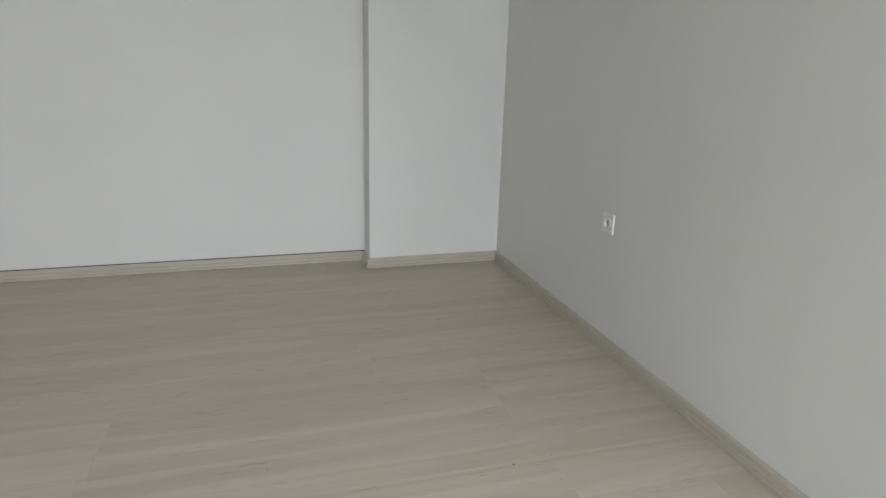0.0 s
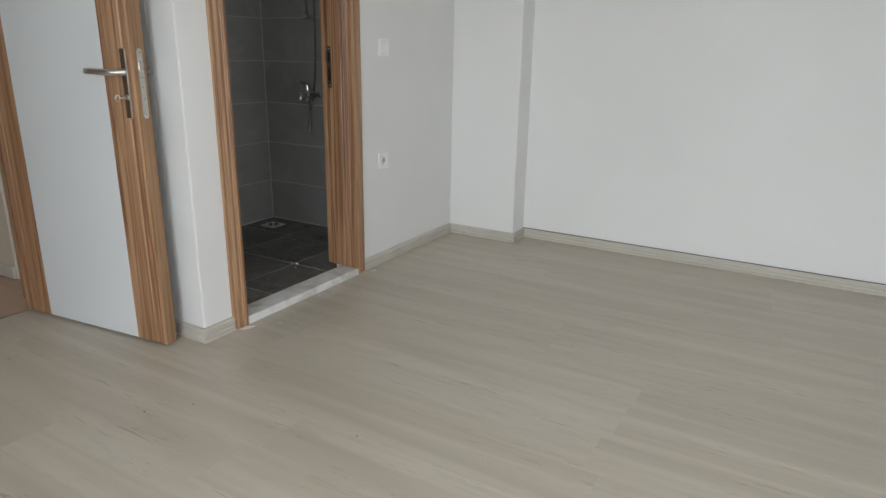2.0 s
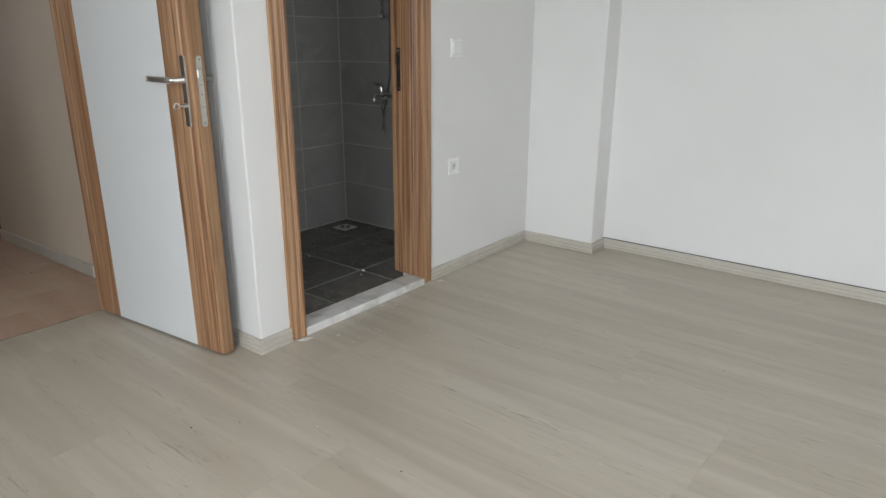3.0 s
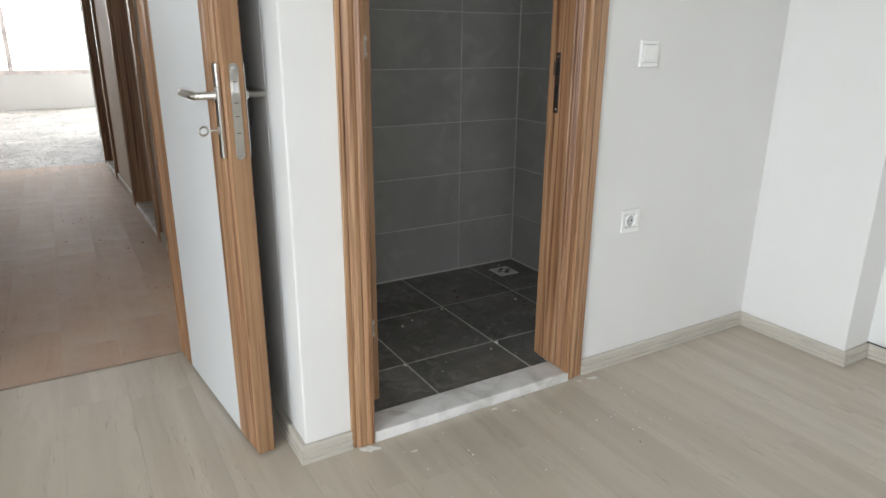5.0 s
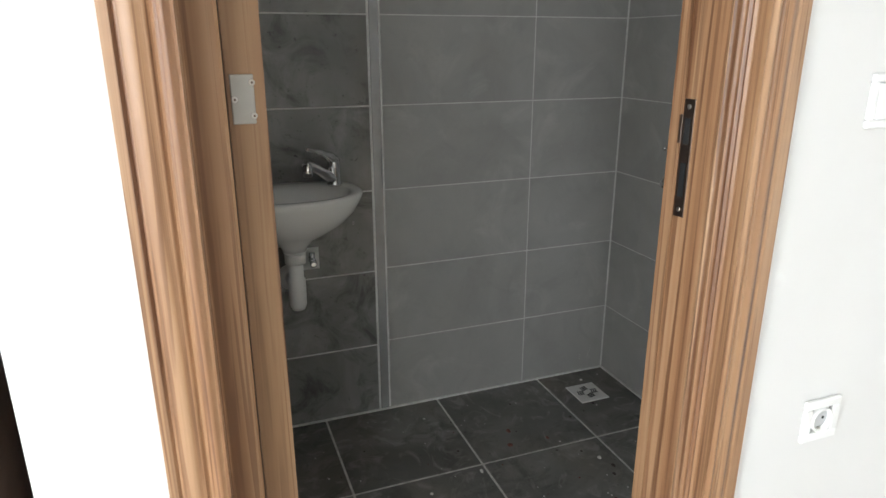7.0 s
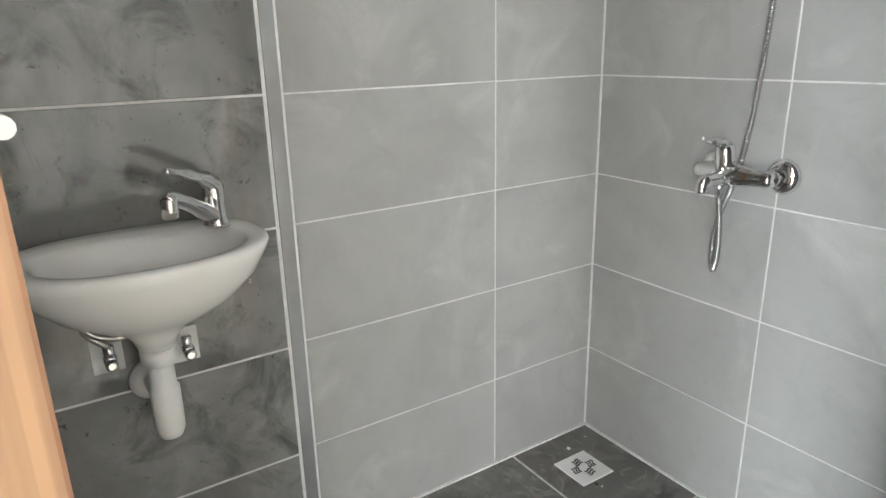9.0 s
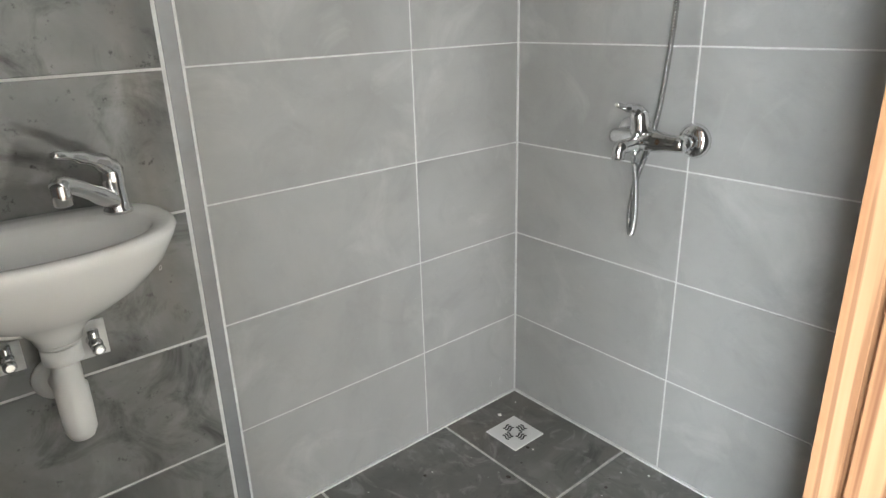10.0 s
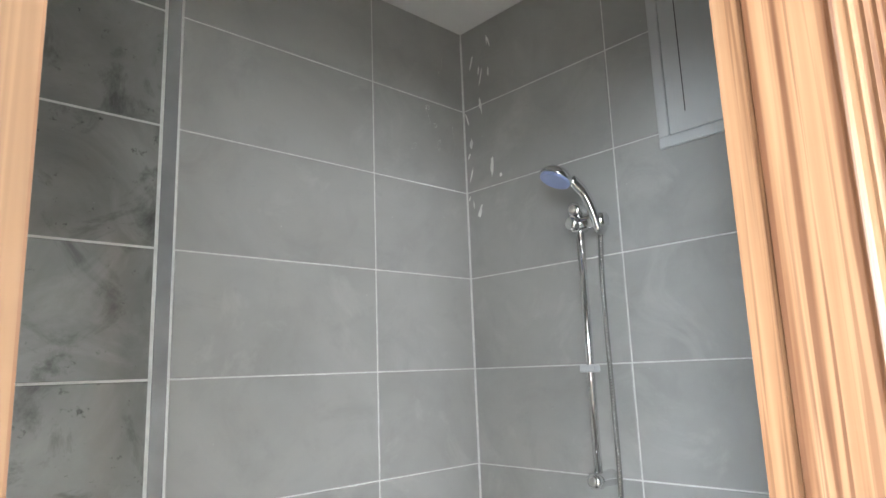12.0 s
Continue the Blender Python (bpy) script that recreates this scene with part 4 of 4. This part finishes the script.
structure("wall_corridor_south", boxed(-8.6, -2.9, 0.78, 0.9, -0.009, H), CORRIDOR_PAINT, "corridor wall, beige from painted-in dim light", "wall")
structure("ceiling_corridor", boxed(-9.3, -2.9, 0.9, 2.6, H, H + 0.12), CEIL, "white corridor ceiling", "ceiling")
bm = fresh()
box(bm, -9.3, -9.16, 2.2, 5.2, -0.002, H)
box(bm, -8.74, -8.6, -3.2, 0.9, -0.002, H)
box(bm, -13.4, -12.6, 5.2, 5.34, -0.002, H)
box(bm, -10.6, -9.3, 5.2, 5.34, -0.002, H)
# opening left for the added side window and its fill lamp
box(bm, -12.6, -10.6, 5.2, 5.34, -0.002, 0.5)
box(bm, -12.6, -10.6, 5.2, 5.34, 2.35, H)
box(bm, -13.4, -8.6, -3.34, -3.2, -0.002, H)
structure("wall_salon", bm, WALL, "white painted salon walls", "wall")
bm = fresh()
box(bm, -13.5, -13.32, -3.34, 5.34, -0.002, 0.56)
box(bm, -13.5, -13.32, -3.34, 5.34, 2.42, H)
box(bm, -13.5, -13.32, -3.34, -1.6, 0.56, 2.42)
box(bm, -13.5, -13.32, 4.0, 5.34, 0.56, 2.42)
structure("wall_salon_window", bm, WALL, "white parapet wall under a wide window", "wall")
structure("ceiling_salon", boxed(-13.5, -9.3, -3.34, 5.34, H, H + 0.12), CEIL, "white salon ceiling", "ceiling")
w2, bar2 = window("window_2", "wide white plastic salon window, blown out by daylight", "y", -13.36, -1.6, 4.0, 0.56, 2.42, [-0.42, 1.25, 2.7], 0.08, BACKLIT_PVC)
part("sash", bar2(bar2(bar2(bar2(fresh(), -0.34, 1.0, 0.64, 0.70, 0.06), -0.34, 1.0, 1.2, 1.26, 0.06), -0.34, -0.28, 0.7, 2.3, 0.058), 0.94, 1.0, 0.7, 2.3, 0.058), BACKLIT_PVC, w2)
part("sash_panel", bar2(fresh(), -0.278, 0.938, 0.702, 1.198, 0.03), PANEL_PVC, w2, "pale opaque lower panel")
part("window_handle", tube(fresh(), curve_points([(-13.31, 0.965, 1.55), (-13.28, 0.965, 1.55), (-13.27, 0.93, 1.55), (-13.27, 0.84, 1.55)], 10), 0.012, 8), BROWN_METAL, w2, "dark window handle")
# invented window, out of view, that houses the parapet's fill lamp
window("added_side_window", "unseen white plastic side window, added to brighten the salon parapet", "x", 5.29, -12.6, -10.6, 0.5, 2.35, [-11.6], 0.07, PVC)
glow = Nodes("bright_hazy_sky")
glow.b.inputs["Emission Color"].default_value = (0.95, 0.98, 1.0, 1)
glow.b.inputs["Emission Strength"].default_value = 1.6
structure("backdrop", boxed(-70.5, -70, -90, 90, -9, 60), glow.done((0.8, 0.8, 0.8), 0.9), "bright hazy sky beyond the salon window", "backdrop")
structure("ground", boxed(-400, 400, -400, 400, -9.3, -9.0), FACADE, "distant ground outside the windows", "ground")

# ---- crumbs and specks ----
rng = random.Random(4)


def crumbs(name, label, spots, material, rise=0.5):
    bm = fresh()
    for x, y, r in spots:
        n = rng.randint(5, 7)
        a0 = rng.uniform(0, 6.28)
        st = rng.uniform(0.45, 1.0)
        top = [bm.verts.new((x + r * 0.7 * math.cos(a0 + 6.283 * k / n) * rng.uniform(0.7, 1.1), y + r * 0.7 * st * math.sin(a0 + 6.283 * k / n), rise * r)) for k in range(n)]
        low = [bm.verts.new((x + r * math.cos(a0 + 6.283 * k / n) * rng.uniform(0.8, 1.2), y + r * st * math.sin(a0 + 6.283 * k / n), 0.0003)) for k in range(n)]
        for k in range(n):
            bm.faces.new((low[k], low[(k + 1) % n], top[(k + 1) % n], top[k]))
        bm.faces.new(top)
    return tagged(part(name, bm, material), label, "debris", "", "stuff")


def scatter(n, x0, x1, y0, y1, r0, r1):
    return [(rng.uniform(x0, x1), rng.uniform(y0, y1), rng.uniform(r0, r1)) for _ in range(n)]


crumbs("plaster_crumbs", "pale plaster crumbs on the laminate near the threshold", scatter(60, -1.82, -1.5, 2.45, 3.35, 0.0012, 0.004) + scatter(26, -1.8, 0.6, 1.2, 4.0, 0.001, 0.003), PLASTER)
crumbs("wood_specks", "dark specks on the laminate floor", scatter(24, -1.7, 1.3, 1.6, 4.1, 0.0015, 0.004), CRUMB)
crumbs("corridor_crumbs", "dark crumbs and chips on the dusty corridor floor", scatter(46, -6.6, -3.2, 1.3, 2.2, 0.002, 0.007) + scatter(14, -5.2, -4.2, 1.6, 2.15, 0.003, 0.010), RUST, 0.3)
crumbs("screed_rubble", "pale plaster rubble where laminate meets bare screed", scatter(110, -8.6, -6.9, 1.0, 2.2, 0.004, 0.018), PLASTER, 0.3)
crumbs("tile_crumbs", "pale mortar crumbs on the shower room floor", scatter(75, -3.0, -2.0, 2.6, 3.78, 0.0008, 0.004) + scatter(5, -2.6, -2.05, 2.7, 3.5, 0.005, 0.009) + [(-2.985, 3.69, 0.007), (-2.625, 3.13, 0.010), (-2.23, 3.15, 0.011), (-2.24, 2.75, 0.009)], PLASTER)
crumbs("dark_specks", "dark specks on the shower room floor", scatter(34, -2.95, -2.1, 2.7, 3.75, 0.0015, 0.005) + scatter(9, -2.85, -2.35, 3.25, 3.7, 0.006, 0.011), CRUMB, 0.25)
crumbs("red_specks", "reddish specks on the shower room floor", scatter(12, -2.9, -2.2, 2.9, 3.75, 0.002, 0.005) + scatter(4, -2.8, -2.3, 3.2, 3.7, 0.006, 0.012), RUST, 0.25)



def splat(bm, centre, u, v, length, width, rise):
    """A thin uneven smear on a surface spanned by u and v."""
    c, u, v = Vector(centre), Vector(u), Vector(v)
    nrm = u.cross(v)
    n = 12
    rim, mid = [], []
    for k in range(n):
        a = 2 * math.pi * k / n
        r = rng.uniform(0.55, 1.15)
        d = u * (math.cos(a) * length * r / 2) + v * (math.sin(a) * width * r / 2)
        rim.append(bm.verts.new(c + d + nrm * 0.0003))
        mid.append(bm.verts.new(c + d * 0.7 + nrm * (rise * rng.uniform(0.6, 1.2) + 0.0003)))
    for k in range(n):
        bm.faces.new((rim[k], rim[(k + 1) % n], mid[(k + 1) % n], mid[k]))
    bm.faces.new(mid)


bm = fresh()
for k in range(30):
    z = rng.uniform(1.95, 2.5)
    w = rng.uniform(0.003, 0.015)
    on = rng.random()
    if on < 0.5:
        splat(bm, (A_X + 0.0006, B_Y - abs(rng.gauss(0, 0.07)) - 0.01, z), (0, rng.uniform(-0.3, 0.3), 1), (0, 1, 0), rng.uniform(0.012, 0.075), w, 0.0006)
    else:
        splat(bm, (A_X + abs(rng.gauss(0, 0.08)) + 0.01, B_Y - 0.0006, z), (rng.uniform(-0.4, 0.4), 0, 1), (-1, 0, 0), rng.uniform(0.012, 0.065), w, 0.0006)
for y, z, l in ((3.30, 2.47, 0.05), (3.21, 2.43, 0.02), (3.35, 2.40, 0.015), (3.62, 2.12, 0.03), (3.70, 2.2, 0.02)):
    splat(bm, (A_X + 0.0006, y, z), (0, 0.6, 0.8), (0, 0.8, -0.6), l, 0.014, 0.0006)
for y, z, l in ((3.76, 0.08, 0.045), (3.72, 0.06, 0.02), (2.88, 0.66, 0.012)):
    splat(bm, (A_X + 0.0006, y, z), (0, 0.2, 1), (0, 1, 0), l, 0.006, 0.0006)
tagged(part("mortar_smears", bm, WET), "dried pale mortar smears in the tiled corner", "mortar smears", "", "stuff")
bm = fresh()
for k in range(5):
    y = rng.uniform(2.5, 3.35)
    splat(bm, (-1.84 + abs(rng.gauss(0, 0.04)), y, 0.0), (0.2, 1, 0), (-1, 0.2, 0), rng.uniform(0.01, 0.035), rng.uniform(0.004, 0.012), 0.0004)
splat(bm, (-1.835, 2.43, 0.0), (0.3, 1, 0), (-1, 0.3, 0), 0.06, 0.035, 0.002)
splat(bm, (-1.83, 3.285, 0.0), (0.3, 1, 0), (-1, 0.3, 0), 0.05, 0.02, 0.001)
tagged(part("plaster_dust", bm, PLASTER), "thin plaster dust patches in front of the threshold", "dust", "", "stuff")

# ---- laminate planks ----
floor_ob = bpy.data.objects["floor"]
corr_ob = bpy.data.objects["floor_corridor"]


def plank_mesh(l, w, material):
    me = chamfered(l, w, 0.008, 0.0002)
    me.materials.append(material)
    return me


plank_meshes = {}


def lay(parent, x0, x1, y0, y1, material, seed, pw=0.192, pl=1.285):
    r = random.Random(seed)
    y = y0
    while y < y1 - 0.01:
        w = min(pw, y1 - y)
        x = x0 - r.uniform(0.1, 1.1)
        while x < x1 - 0.01:
            a, b = max(x, x0), min(x + pl, x1)
            if b - a > 0.02:
                key = (round(b - a, 3), round(w, 3), material.name)
                if key not in plank_meshes:
                    plank_meshes[key] = plank_mesh(key[0] - 0.0003, key[1] - 0.0003, material)
                ob = new("plank", plank_meshes[key])
                ob.parent = parent
                ob.matrix_world = pose((a + b) / 2, y + w / 2, -0.0085, -90)
            x += pl
        y += pw


lay(floor_ob, X_W, X_E, Y_S, Y_RET, FLOORING, 1)
lay(floor_ob, X_BATH, X_E, Y_RET, LY - 0.021, FLOORING, 2, 0.2085)
lay(floor_ob, -1.857, X_E, LY - 0.021, RY + 0.0155, FLOORING, 2)
lay(floor_ob, X_BATH, X_E, RY + 0.0155, Y_N, FLOORING, 3)
lay(corr_ob, -7.3, -2.765, 0.9, 2.262, FLOORING_DUSTY, 5)
